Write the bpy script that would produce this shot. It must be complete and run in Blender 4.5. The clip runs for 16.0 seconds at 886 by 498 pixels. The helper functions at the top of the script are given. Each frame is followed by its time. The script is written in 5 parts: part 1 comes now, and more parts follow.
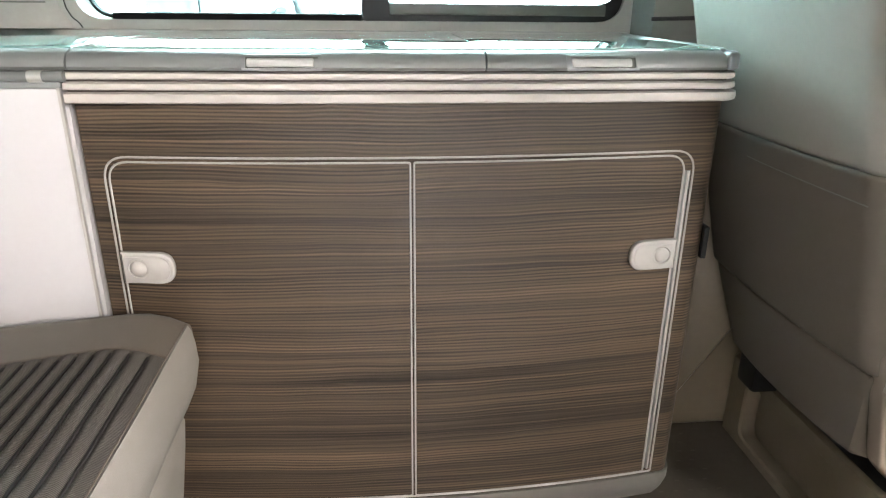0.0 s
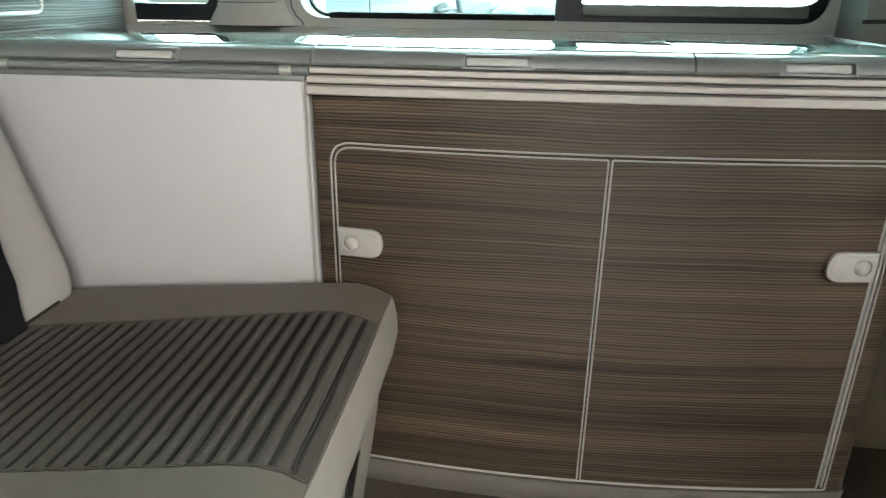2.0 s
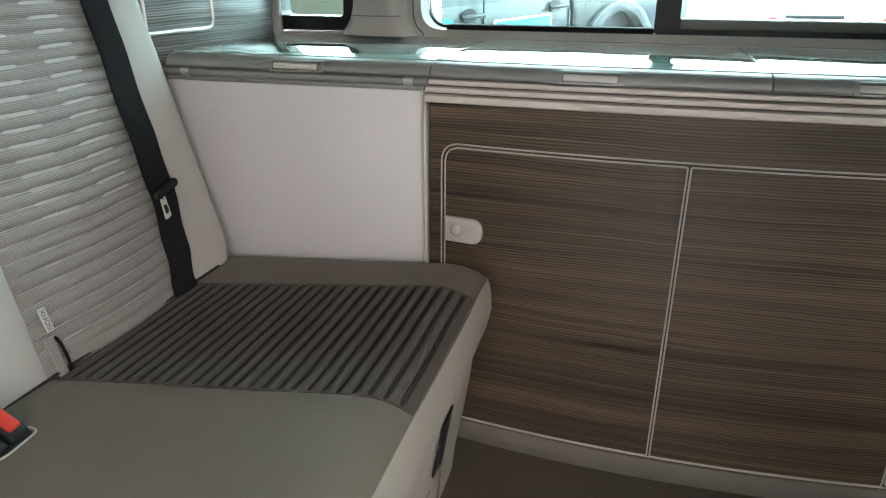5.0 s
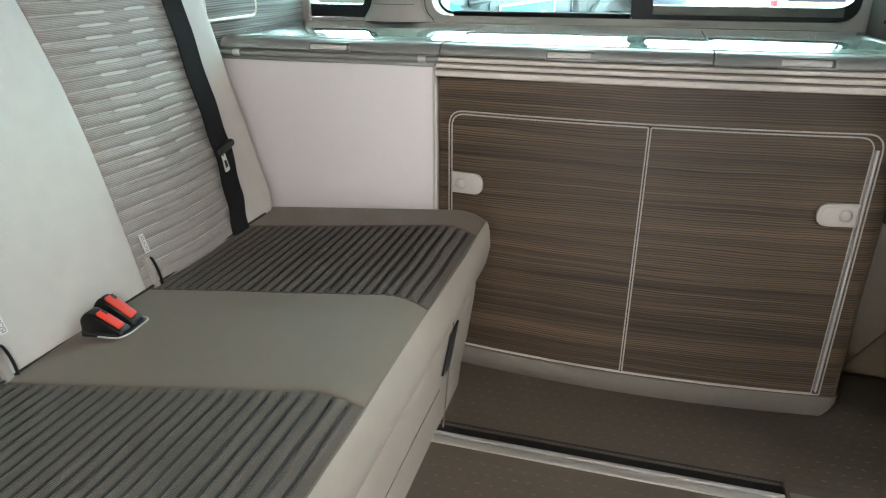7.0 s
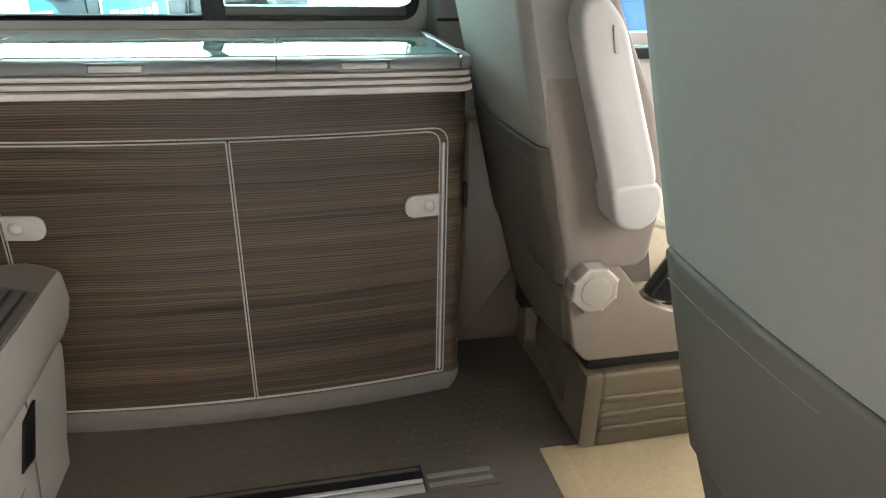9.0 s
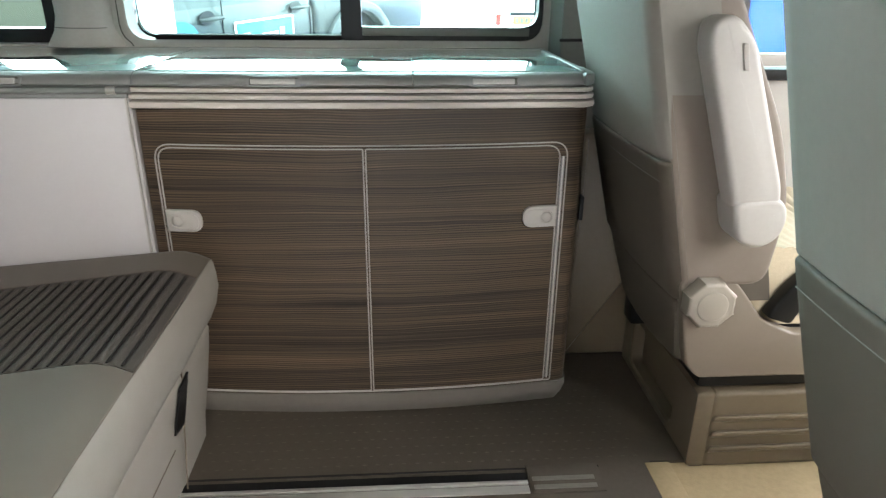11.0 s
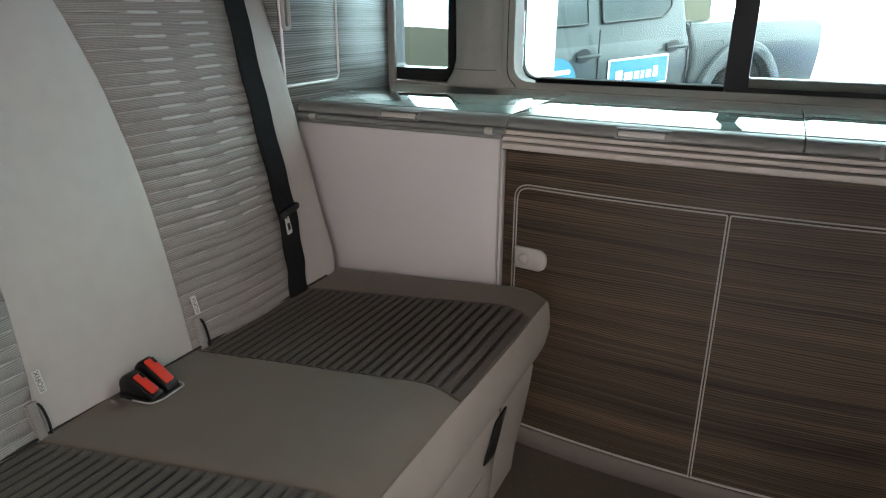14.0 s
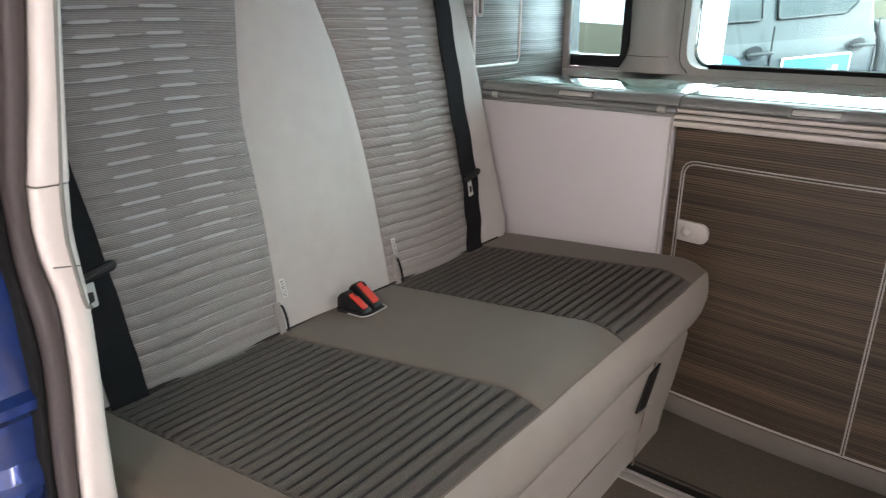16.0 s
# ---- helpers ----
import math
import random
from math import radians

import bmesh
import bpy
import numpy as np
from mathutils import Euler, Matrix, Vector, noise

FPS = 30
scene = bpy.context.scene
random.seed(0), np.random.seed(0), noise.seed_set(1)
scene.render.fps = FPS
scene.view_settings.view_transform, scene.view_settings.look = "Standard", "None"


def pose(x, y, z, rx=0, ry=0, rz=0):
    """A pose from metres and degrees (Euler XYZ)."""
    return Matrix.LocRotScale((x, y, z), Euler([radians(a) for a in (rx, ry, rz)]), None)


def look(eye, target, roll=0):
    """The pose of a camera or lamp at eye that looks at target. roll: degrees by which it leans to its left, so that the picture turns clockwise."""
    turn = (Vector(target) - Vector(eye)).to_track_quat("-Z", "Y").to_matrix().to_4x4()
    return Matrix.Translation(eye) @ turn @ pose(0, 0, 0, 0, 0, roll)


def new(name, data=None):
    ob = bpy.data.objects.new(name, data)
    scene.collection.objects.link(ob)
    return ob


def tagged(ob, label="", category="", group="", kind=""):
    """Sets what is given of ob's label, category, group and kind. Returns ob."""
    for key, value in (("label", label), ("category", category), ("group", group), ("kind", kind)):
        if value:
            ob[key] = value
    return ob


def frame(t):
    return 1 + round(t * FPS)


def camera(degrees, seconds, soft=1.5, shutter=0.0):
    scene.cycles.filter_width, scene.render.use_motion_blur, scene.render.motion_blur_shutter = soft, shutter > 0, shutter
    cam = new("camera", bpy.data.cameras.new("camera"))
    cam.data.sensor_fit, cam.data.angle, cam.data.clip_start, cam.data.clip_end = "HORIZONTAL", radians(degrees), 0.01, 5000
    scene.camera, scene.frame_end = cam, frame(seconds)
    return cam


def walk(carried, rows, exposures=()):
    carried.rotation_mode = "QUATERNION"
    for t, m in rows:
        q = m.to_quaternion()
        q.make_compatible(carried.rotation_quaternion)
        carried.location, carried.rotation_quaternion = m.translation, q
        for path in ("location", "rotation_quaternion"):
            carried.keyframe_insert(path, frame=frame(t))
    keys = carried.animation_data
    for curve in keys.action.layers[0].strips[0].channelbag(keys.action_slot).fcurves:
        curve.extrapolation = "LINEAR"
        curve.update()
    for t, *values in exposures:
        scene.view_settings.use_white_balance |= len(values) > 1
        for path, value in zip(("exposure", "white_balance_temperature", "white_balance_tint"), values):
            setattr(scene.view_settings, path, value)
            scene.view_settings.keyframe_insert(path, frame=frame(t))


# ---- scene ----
cam = camera(67.3, 16.0, 1.15, 0.12)
PATH = [
    (0, (-0.048, -0.937, 0.885), (0.139, 0.925, 0.181), 0.6),
    (0.5, (-0.061, -0.957, 0.865), (0.125, 0.887, 0.112), 0.5),
    (1, (-0.08, -0.962, 0.884), (0.092, 0.88, 0.124), 0.6),
    (1.5, (-0.104, -0.971, 0.887), (0.025, 0.88, 0.142), 0.3),
    (2, (-0.143, -0.997, 0.898), (-0.342, 0.857, 0.175), 0.6),
    (2.5, (-0.177, -1.028, 0.959), (-0.563, 0.784, 0.206), 0.5),
    (3, (-0.215, -1.055, 0.993), (-0.61, 0.755, 0.239), 0.4),
    (3.2, (-0.216, -1.059, 1.005), (-0.640, 0.738, 0.236), 0.2),
    (5.3, (-0.101, -1.178, 0.922), (-0.600, 0.612, 0.184), 0.2),
    (5.5, (-0.105, -1.204, 0.879), (-0.599, 0.597, 0.163), -0.1),
    (6, (-0.109, -1.348, 0.869), (-0.612, 0.44, 0.127), -0.2),
    (6.5, (-0.094, -1.446, 0.898), (-0.606, 0.324, 0.121), -0.2),
    (7, (-0.03, -1.421, 0.976), (-0.544, 0.344, 0.187), -0.1),
    (7.5, (0.075, -1.372, 0.996), (-0.313, 0.428, 0.214), 0.1),
    (8, (0.119, -1.332, 0.989), (0.168, 0.511, 0.215), 0.9),
    (8.5, (0.141, -1.318, 0.978), (0.474, 0.499, 0.209), 0.8),
    (8.7, (0.137, -1.296, 1.002), (0.541, 0.482, 0.187), 1.2),
    (10.8, (0.095, -1.374, 0.980), (0.314, 0.473, 0.243), 0.4),
    (11, (0.071, -1.367, 0.995), (0.2, 0.481, 0.242), 0.6),
    (11.5, (0.058, -1.365, 1.002), (-0.081, 0.483, 0.252), 0.3),
    (12, (0.038, -1.277, 1.005), (-0.129, 0.568, 0.251), 0.3),
    (12.5, (0.034, -1.237, 1.007), (-0.391, 0.587, 0.305), 0.3),
    (13, (0.024, -1.252, 1.019), (-0.721, 0.477, 0.343), 0.2),
    (13.5, (0.029, -1.271, 1.021), (-0.797, 0.42, 0.344), 0.2),
    (14, (0.044, -1.312, 1.024), (-0.784, 0.38, 0.351), 0.2),
    (14.5, (0.086, -1.422, 1.017), (-0.744, 0.269, 0.345), 0.2),
    (15, (0.113, -1.445, 1.017), (-0.721, 0.242, 0.34), 0.2),
    (15.5, (0.088, -1.46, 1.01), (-0.823, 0.188, 0.336), 0.2),
    (16, (0.08, -1.51, 0.995), (-1.096, -0.039, 0.322), 0.1),
]
walk(cam, [(t, look(eye, target, roll)) for t, eye, target, roll in PATH],
     [(0, 2.17, 6400, 11), (0.5, 2.60, 6400, 12), (1.5, 1.98, 6200, 5), (2.2, 1.25, 6400, 6), (3, 0.70, 6450, 9), (5.3, 1.24, 6400, 10), (6, 2.13, 6400, 13), (6.6, 2.06, 6400, 13), (7.1, 1.30, 6400, 8), (7.6, 1.22, 6400, 8),
      (8.5, 1.18, 6450, 9), (11, 1.31, 6300, 8), (11.6, 1.22, 6350, 7), (12.1, 1.15, 6400, 8), (12.5, 0.75, 6450, 8), (13.2, 0.25, 6550, 14), (14, 0.41, 6550, 16), (14.6, 0.68, 6550, 20), (15.4, 0.82, 6550, 20), (16, 0.93, 6550, 19)])

# ---- light ----
world = bpy.data.worlds.new("world")
scene.world = world
world.use_nodes = True
wn = world.node_tree.nodes
wn["Background"].inputs["Color"].default_value = (0.985, 1.0, 1.06, 1)
wn["Background"].inputs["Strength"].default_value = 14.0

# added warm spot that makes the cab floor's light pool; no known lamp
lamp = bpy.data.lights.new("added_floor_spot", "SPOT")
lamp.energy, lamp.color, lamp.spot_size, lamp.spot_blend, lamp.shadow_soft_size = 150, (1.0, 0.78, 0.50), radians(15), 0.6, 0.12
new("added_floor_spot", lamp).matrix_world = look((1.5, -2.6, 2.35), (0.98, -0.42, 0.0))

# added fill through the door opening, without a known fixture behind it
lamp = bpy.data.lights.new("door_side_fill", "AREA")
lamp.shape, lamp.size, lamp.size_y, lamp.energy, lamp.color = "RECTANGLE", 2.4, 1.0, 105, (1.0, 0.93, 0.84)
new("door_side_fill", lamp).matrix_world = look((2.8, -6.0, 3.02), (-0.3, -0.15, 0.6))

# daylight in the windscreen's opening
lamp = bpy.data.lights.new("windscreen_daylight", "AREA")
lamp.shape, lamp.size, lamp.size_y, lamp.energy, lamp.color = "RECTANGLE", 1.3, 0.5, 8, (1.0, 0.99, 0.97)
new("windscreen_daylight", lamp).matrix_world = look((2.28, -0.62, 1.16), (-0.4, -0.45, 0.5))

# daylight in the passenger door's window
lamp = bpy.data.lights.new("door_daylight", "AREA")
lamp.shape, lamp.size, lamp.size_y, lamp.energy, lamp.color, lamp.spread = "RECTANGLE", 0.5, 0.35, 0.7, (1.0, 1.0, 0.99), radians(62)
new("door_daylight", lamp).matrix_world = look((1.15, -1.12, 1.10), (0.93, -0.3, 0.72))


# ---- materials ----
def mat(name, base, rough=0.6, metal=0.0, vary=0.08, scale=40.0, bump=0.0, bscale=300.0, stretch=(1, 1, 1), spec=0.5,
        coat=0.0, sheen=0.0):
    m = bpy.data.materials.new(name)
    m.use_nodes = True
    nt = m.node_tree
    b = nt.nodes["Principled BSDF"]
    b.inputs["Roughness"].default_value = rough
    b.inputs["Metallic"].default_value = metal
    b.inputs["Specular IOR Level"].default_value = spec
    b.inputs["Coat Weight"].default_value = coat
    b.inputs["Sheen Weight"].default_value = sheen
    tc = nt.nodes.new("ShaderNodeTexCoord")
    mp = nt.nodes.new("ShaderNodeMapping")
    mp.inputs["Scale"].default_value = stretch
    nt.links.new(tc.outputs["Object"], mp.inputs["Vector"])
    big = nt.nodes.new("ShaderNodeTexNoise")
    big.inputs["Scale"].default_value, big.inputs["Detail"].default_value = scale / 8, 5
    small = nt.nodes.new("ShaderNodeTexNoise")
    small.inputs["Scale"].default_value, small.inputs["Detail"].default_value = scale * 4, 3
    add = nt.nodes.new("ShaderNodeMath")
    add.operation = "ADD"
    for n in (big, small):
        nt.links.new(mp.outputs["Vector"], n.inputs["Vector"])
    nt.links.new(big.outputs["Fac"], add.inputs[0])
    nt.links.new(small.outputs["Fac"], add.inputs[1])
    ramp = nt.nodes.new("ShaderNodeMapRange")
    ramp.inputs["From Min"].default_value, ramp.inputs["From Max"].default_value = 0.6, 1.4
    ramp.inputs["To Min"].default_value, ramp.inputs["To Max"].default_value = 1 - vary, 1 + vary
    nt.links.new(add.outputs[0], ramp.inputs["Value"])
    mul = nt.nodes.new("ShaderNodeVectorMath")
    mul.operation = "SCALE"
    mul.inputs[0].default_value = base
    nt.links.new(ramp.outputs["Result"], mul.inputs["Scale"])
    nt.links.new(mul.outputs["Vector"], b.inputs["Base Color"])
    if bump:
        tex = nt.nodes.new("ShaderNodeTexNoise")
        tex.inputs["Scale"].default_value, tex.inputs["Detail"].default_value = bscale, 3
        nt.links.new(mp.outputs["Vector"], tex.inputs["Vector"])
        bp = nt.nodes.new("ShaderNodeBump")
        bp.inputs["Strength"].default_value, bp.inputs["Distance"].default_value = bump, 0.002
        nt.links.new(tex.outputs["Fac"], bp.inputs["Height"])
        nt.links.new(bp.outputs["Normal"], b.inputs["Normal"])
    return m


def woven(name, base, base2, pitch, axis, rough=0.9, bump=0.5, cross=None):
    """Cloth of fine two-tone threads that run across the given axis; cross: axis and pitch of the threads that cut them."""
    m = mat(name, base, rough, vary=0.12, scale=25, spec=0.2, sheen=0.05)
    nt = m.node_tree
    b = nt.nodes["Principled BSDF"]
    tc = nt.nodes.new("ShaderNodeTexCoord")

    def threads(ax, p):
        wave = nt.nodes.new("ShaderNodeTexWave")
        wave.wave_type, wave.bands_direction = "BANDS", ax
        wave.inputs["Scale"].default_value = 0.314 / p
        wave.inputs["Distortion"].default_value = 0.25
        wave.inputs["Detail"].default_value = 1.0
        wave.inputs["Detail Scale"].default_value = 6.0
        nt.links.new(tc.outputs["Object"], wave.inputs["Vector"])
        return wave.outputs["Fac"]

    fac = threads(axis, pitch)
    if cross:
        mixer = nt.nodes.new("ShaderNodeMath")
        mixer.operation = "MULTIPLY_ADD"
        soft = nt.nodes.new("ShaderNodeMath")
        soft.operation, soft.inputs[1].default_value = "MULTIPLY", 0.62
        nt.links.new(fac, soft.inputs[0])
        nt.links.new(threads(*cross), mixer.inputs[0])
        mixer.inputs[1].default_value = 0.38
        nt.links.new(soft.outputs[0], mixer.inputs[2])
        fac = mixer.outputs[0]
    mix = nt.nodes.new("ShaderNodeMix")
    mix.data_type = "RGBA"
    old = b.inputs["Base Color"].links[0].from_socket
    nt.links.new(fac, mix.inputs["Factor"])
    nt.links.new(old, mix.inputs["A"])
    mix.inputs["B"].default_value = (*base2, 1)
    nt.links.new(mix.outputs["Result"], b.inputs["Base Color"])
    bp = nt.nodes.new("ShaderNodeBump")
    bp.inputs["Strength"].default_value, bp.inputs["Distance"].default_value = bump, 0.0008
    nt.links.new(fac, bp.inputs["Height"])
    nt.links.new(bp.outputs["Normal"], b.inputs["Normal"])
    return m


def wood(name, dark, light, axis="X", fine=1.0, rough=0.5):
    """Laminate with long grain along the axis: broad bands, fine wavy lines and pale streaks."""
    m = bpy.data.materials.new(name)
    m.use_nodes = True
    nt = m.node_tree
    b = nt.nodes["Principled BSDF"]
    b.inputs["Roughness"].default_value = rough
    b.inputs["Specular IOR Level"].default_value = 0.35
    tc = nt.nodes.new("ShaderNodeTexCoord")

    # a slow warp bends the grain into long waves
    wm = nt.nodes.new("ShaderNodeMapping")
    wm.inputs["Scale"].default_value = (1.6, 1.6, 5.0)
    nt.links.new(tc.outputs["Object"], wm.inputs["Vector"])
    wn_ = nt.nodes.new("ShaderNodeTexNoise")
    wn_.inputs["Scale"].default_value, wn_.inputs["Detail"].default_value = 2.0, 2.0
    nt.links.new(wm.outputs["Vector"], wn_.inputs["Vector"])
    sub = nt.nodes.new("ShaderNodeVectorMath")
    sub.operation = "MULTIPLY"
    sub.inputs[1].default_value = (0.0, 0.0, 0.016)
    nt.links.new(wn_.outputs["Color"], sub.inputs[0])
    bent = nt.nodes.new("ShaderNodeVectorMath")
    bent.operation = "ADD"
    nt.links.new(tc.outputs["Object"], bent.inputs[0])
    nt.links.new(sub.outputs["Vector"], bent.inputs[1])

    def layer(along, across, detail, shift):
        mp = nt.nodes.new("ShaderNodeMapping")
        mp.inputs["Scale"].default_value = (along, 0.2, across) if axis == "X" else (0.2, along, across)
        mp.inputs["Location"].default_value = (shift, shift * 1.7, shift * 0.6)
        n = nt.nodes.new("ShaderNodeTexNoise")
        n.inputs["Scale"].default_value, n.inputs["Detail"].default_value = 1.0, detail
        n.inputs["Roughness"].default_value = 0.55
        nt.links.new(bent.outputs["Vector"], mp.inputs["Vector"])
        nt.links.new(mp.outputs["Vector"], n.inputs["Vector"])
        return n.outputs["Fac"]

    def rng(v, a, c, lo, hi):
        r = nt.nodes.new("ShaderNodeMapRange")
        for k, x in (("From Min", a), ("From Max", c), ("To Min", lo), ("To Max", hi)):
            r.inputs[k].default_value = x
        nt.links.new(v, r.inputs["Value"])
        return r.outputs["Result"]

    def op(kind, p, q):
        n = nt.nodes.new("ShaderNodeMath")
        n.operation = kind
        nt.links.new(p, n.inputs[0])
        nt.links.new(q, n.inputs[1])
        return n.outputs[0]

    broad = rng(layer(0.5, 26, 2, 3.1), 0.3, 0.7, 0.0, 0.17)
    pores = rng(layer(1.5, 380, 1, 1.3), 0.32, 0.68, 0.0, 0.22)
    hair = rng(layer(3.5 * fine, 900, 2, 7.7), 0.3, 0.7, 0.0, 0.20)
    streak = rng(layer(1.0, 170, 2, 5.9), 0.56, 0.70, 0.0, 0.22)
    # even year lines, strong in some bands and faint in others
    wm2 = nt.nodes.new("ShaderNodeMapping")
    wm2.inputs["Scale"].default_value = (0.16, 0.16, 1.0)
    nt.links.new(bent.outputs["Vector"], wm2.inputs["Vector"])
    wv = nt.nodes.new("ShaderNodeTexWave")
    wv.wave_type, wv.bands_direction = "BANDS", "Z"
    wv.inputs["Scale"].default_value, wv.inputs["Distortion"].default_value = 58.0, 3.5
    wv.inputs["Detail"].default_value, wv.inputs["Detail Scale"].default_value = 2.0, 0.6
    nt.links.new(wm2.outputs["Vector"], wv.inputs["Vector"])
    lines = op("MULTIPLY", wv.outputs["Fac"], rng(layer(0.7, 40, 1, 2.2), 0.35, 0.65, 0.10, 0.42))
    total = op("ADD", op("ADD", op("ADD", broad, pores), op("ADD", hair, streak)), lines)
    ramp = nt.nodes.new("ShaderNodeValToRGB")
    e = ramp.color_ramp.elements
    e[0].position, e[0].color = 0.20, (*dark, 1)
    e[1].position, e[1].color = 0.98, (*light, 1)
    nt.links.new(total, ramp.inputs["Fac"])
    nt.links.new(ramp.outputs["Color"], b.inputs["Base Color"])
    bp = nt.nodes.new("ShaderNodeBump")
    bp.inputs["Strength"].default_value, bp.inputs["Distance"].default_value = 0.35, 0.0015
    nt.links.new(op("ADD", lines, hair), bp.inputs["Height"])
    nt.links.new(bp.outputs["Normal"], b.inputs["Normal"])
    return m


def glass(name, tint, gloss=0.08):
    m = bpy.data.materials.new(name)
    m.use_nodes = True
    nt = m.node_tree
    nt.nodes.remove(nt.nodes["Principled BSDF"])
    tr = nt.nodes.new("ShaderNodeBsdfTransparent")
    tr.inputs["Color"].default_value = (*tint, 1)
    gl = nt.nodes.new("ShaderNodeBsdfGlossy")
    gl.inputs["Roughness"].default_value = 0.02
    fr = nt.nodes.new("ShaderNodeFresnel")
    fr.inputs["IOR"].default_value = 1.0 + gloss * 5
    mx = nt.nodes.new("ShaderNodeMixShader")
    nt.links.new(fr.outputs[0], mx.inputs[0])
    nt.links.new(tr.outputs[0], mx.inputs[1])
    nt.links.new(gl.outputs[0], mx.inputs[2])
    nt.links.new(mx.outputs[0], nt.nodes["Material Output"].inputs["Surface"])
    return m


M_PED = mat("beige_painted_metal", (0.125, 0.098, 0.066), 0.4, vary=0.06, scale=20, bump=0.15)
M_RAIL = mat("olive_grey_plastic", (0.085, 0.088, 0.072), 0.4, vary=0.05)
M_WOOD = wood("wood_laminate", (0.0150, 0.0099, 0.0061), (0.154, 0.107, 0.069))
# same grain as M_WOOD in paler, slightly green greys
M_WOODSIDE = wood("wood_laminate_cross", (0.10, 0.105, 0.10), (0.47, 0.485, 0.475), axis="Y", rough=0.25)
M_WHITE = mat("pale_laminate", (0.50, 0.482, 0.488), 0.45, vary=0.02, scale=30, bump=0.05, bscale=900)
M_PLAST = mat("cream_plastic", (0.375, 0.35, 0.325), 0.5, vary=0.03, scale=30, bump=0.08, bscale=900)
M_TRIM = mat("beige_lining", (0.37, 0.348, 0.32), 0.75, vary=0.05, scale=30, bump=0.2, bscale=700)
M_TRIMDK = mat("grey_lining", (0.135, 0.132, 0.118), 0.85, vary=0.06, scale=30, bump=0.25, bscale=700)
M_PILLAR = mat("ivory_trim", (0.50, 0.465, 0.43), 0.45, vary=0.02, scale=30, bump=0.05, bscale=900)
M_ALU = mat("brushed_aluminium", (0.62, 0.60, 0.57), 0.38, 0.75, vary=0.05, scale=30, stretch=(0.05, 1, 1))
M_ALUDK = mat("anodised_nose", (0.215, 0.22, 0.215), 0.45, 0.3, vary=0.05, scale=30, stretch=(0.05, 1, 1))
M_MOULD = mat("ridged_beige_plastic", (0.455, 0.415, 0.38), 0.45, vary=0.03, scale=30, bump=0.06, bscale=900)
M_GROOVE = mat("brown_groove_shade", (0.10, 0.085, 0.072), 0.6, vary=0.05)
M_PULL = mat("satin_grey_plastic", (0.43, 0.42, 0.40), 0.5, vary=0.03)
M_LIDGLASS = mat("tinted_glass_top", (0.20, 0.285, 0.27), 0.05, vary=0.03, scale=10, spec=0.6, coat=0.6)
M_PLINTH = mat("taupe_plinth", (0.15, 0.135, 0.118), 0.55, vary=0.05, scale=20, bump=0.1)
M_RUBBER = mat("taupe_rubber_floor", (0.074, 0.060, 0.044), 0.65, vary=0.12, scale=20, bump=0.25, bscale=500)
M_PIP = mat("rubber_stud", (0.098, 0.081, 0.060), 0.6, vary=0.1)
# ochre carries the pool of warm light that lies on the cab floor
M_MAT = mat("lit_tan_cab_floor", (0.33, 0.25, 0.135), 0.85, vary=0.12, scale=20, bump=0.4, bscale=400)
M_BLACK = mat("black_plastic", (0.006, 0.006, 0.0065), 0.45, vary=0.1, spec=0.3)
M_TRACK = mat("matt_black_rubber", (0.012, 0.012, 0.012), 0.8, vary=0.1, spec=0.04)
M_SEAL = mat("black_rubber", (0.015, 0.0122, 0.012), 0.75, vary=0.15, scale=60)
M_SEALBR = mat("brown_black_rubber", (0.040, 0.031, 0.030), 0.6, vary=0.15, scale=60)
M_BELT = woven("seat_belt_web", (0.008, 0.0082, 0.009), (0.017, 0.0175, 0.019), 0.0022, "Z", 0.85, 0.3)
M_BELT.node_tree.nodes["Principled BSDF"].inputs["Specular IOR Level"].default_value = 0.06
M_BELT.node_tree.nodes["Principled BSDF"].inputs["Sheen Weight"].default_value = 0.0
M_RED = mat("red_button", (0.50, 0.024, 0.008), 0.4, vary=0.04)
M_CHROME = mat("chrome", (0.75, 0.75, 0.76), 0.15, 1.0, vary=0.02)
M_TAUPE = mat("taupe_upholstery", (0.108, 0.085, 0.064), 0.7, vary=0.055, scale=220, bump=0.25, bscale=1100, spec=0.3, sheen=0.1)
# near-black that puts shade into seat seams and gaps
M_SEAMSHADE = mat("dark_seam_shade", (0.016, 0.0135, 0.0115), 0.8, vary=0.05)
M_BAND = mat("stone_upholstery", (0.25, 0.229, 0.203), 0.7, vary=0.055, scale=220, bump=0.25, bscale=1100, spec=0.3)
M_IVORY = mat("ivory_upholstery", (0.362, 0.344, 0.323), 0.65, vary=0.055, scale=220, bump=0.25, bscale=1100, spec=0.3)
M_RIB = woven("ribbed_seat_cloth", (0.042, 0.036, 0.031), (0.096, 0.083, 0.071), 0.0021, "Y", 0.9, 0.5)
M_BACK = woven("quilted_back_cloth", (0.128, 0.119, 0.110), (0.318, 0.302, 0.285), 0.0026, "Z", 0.9, 0.45, ("Y", 0.0022))
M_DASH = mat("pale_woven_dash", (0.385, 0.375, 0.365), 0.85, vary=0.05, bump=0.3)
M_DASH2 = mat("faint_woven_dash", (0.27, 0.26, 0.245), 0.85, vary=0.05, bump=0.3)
M_STITCH = mat("pale_stitching", (0.36, 0.35, 0.335), 0.8, vary=0.05)
M_TAG = mat("white_tag", (0.47, 0.46, 0.44), 0.8, vary=0.03)
M_INK = mat("dark_print", (0.05, 0.05, 0.05), 0.7, vary=0.02)
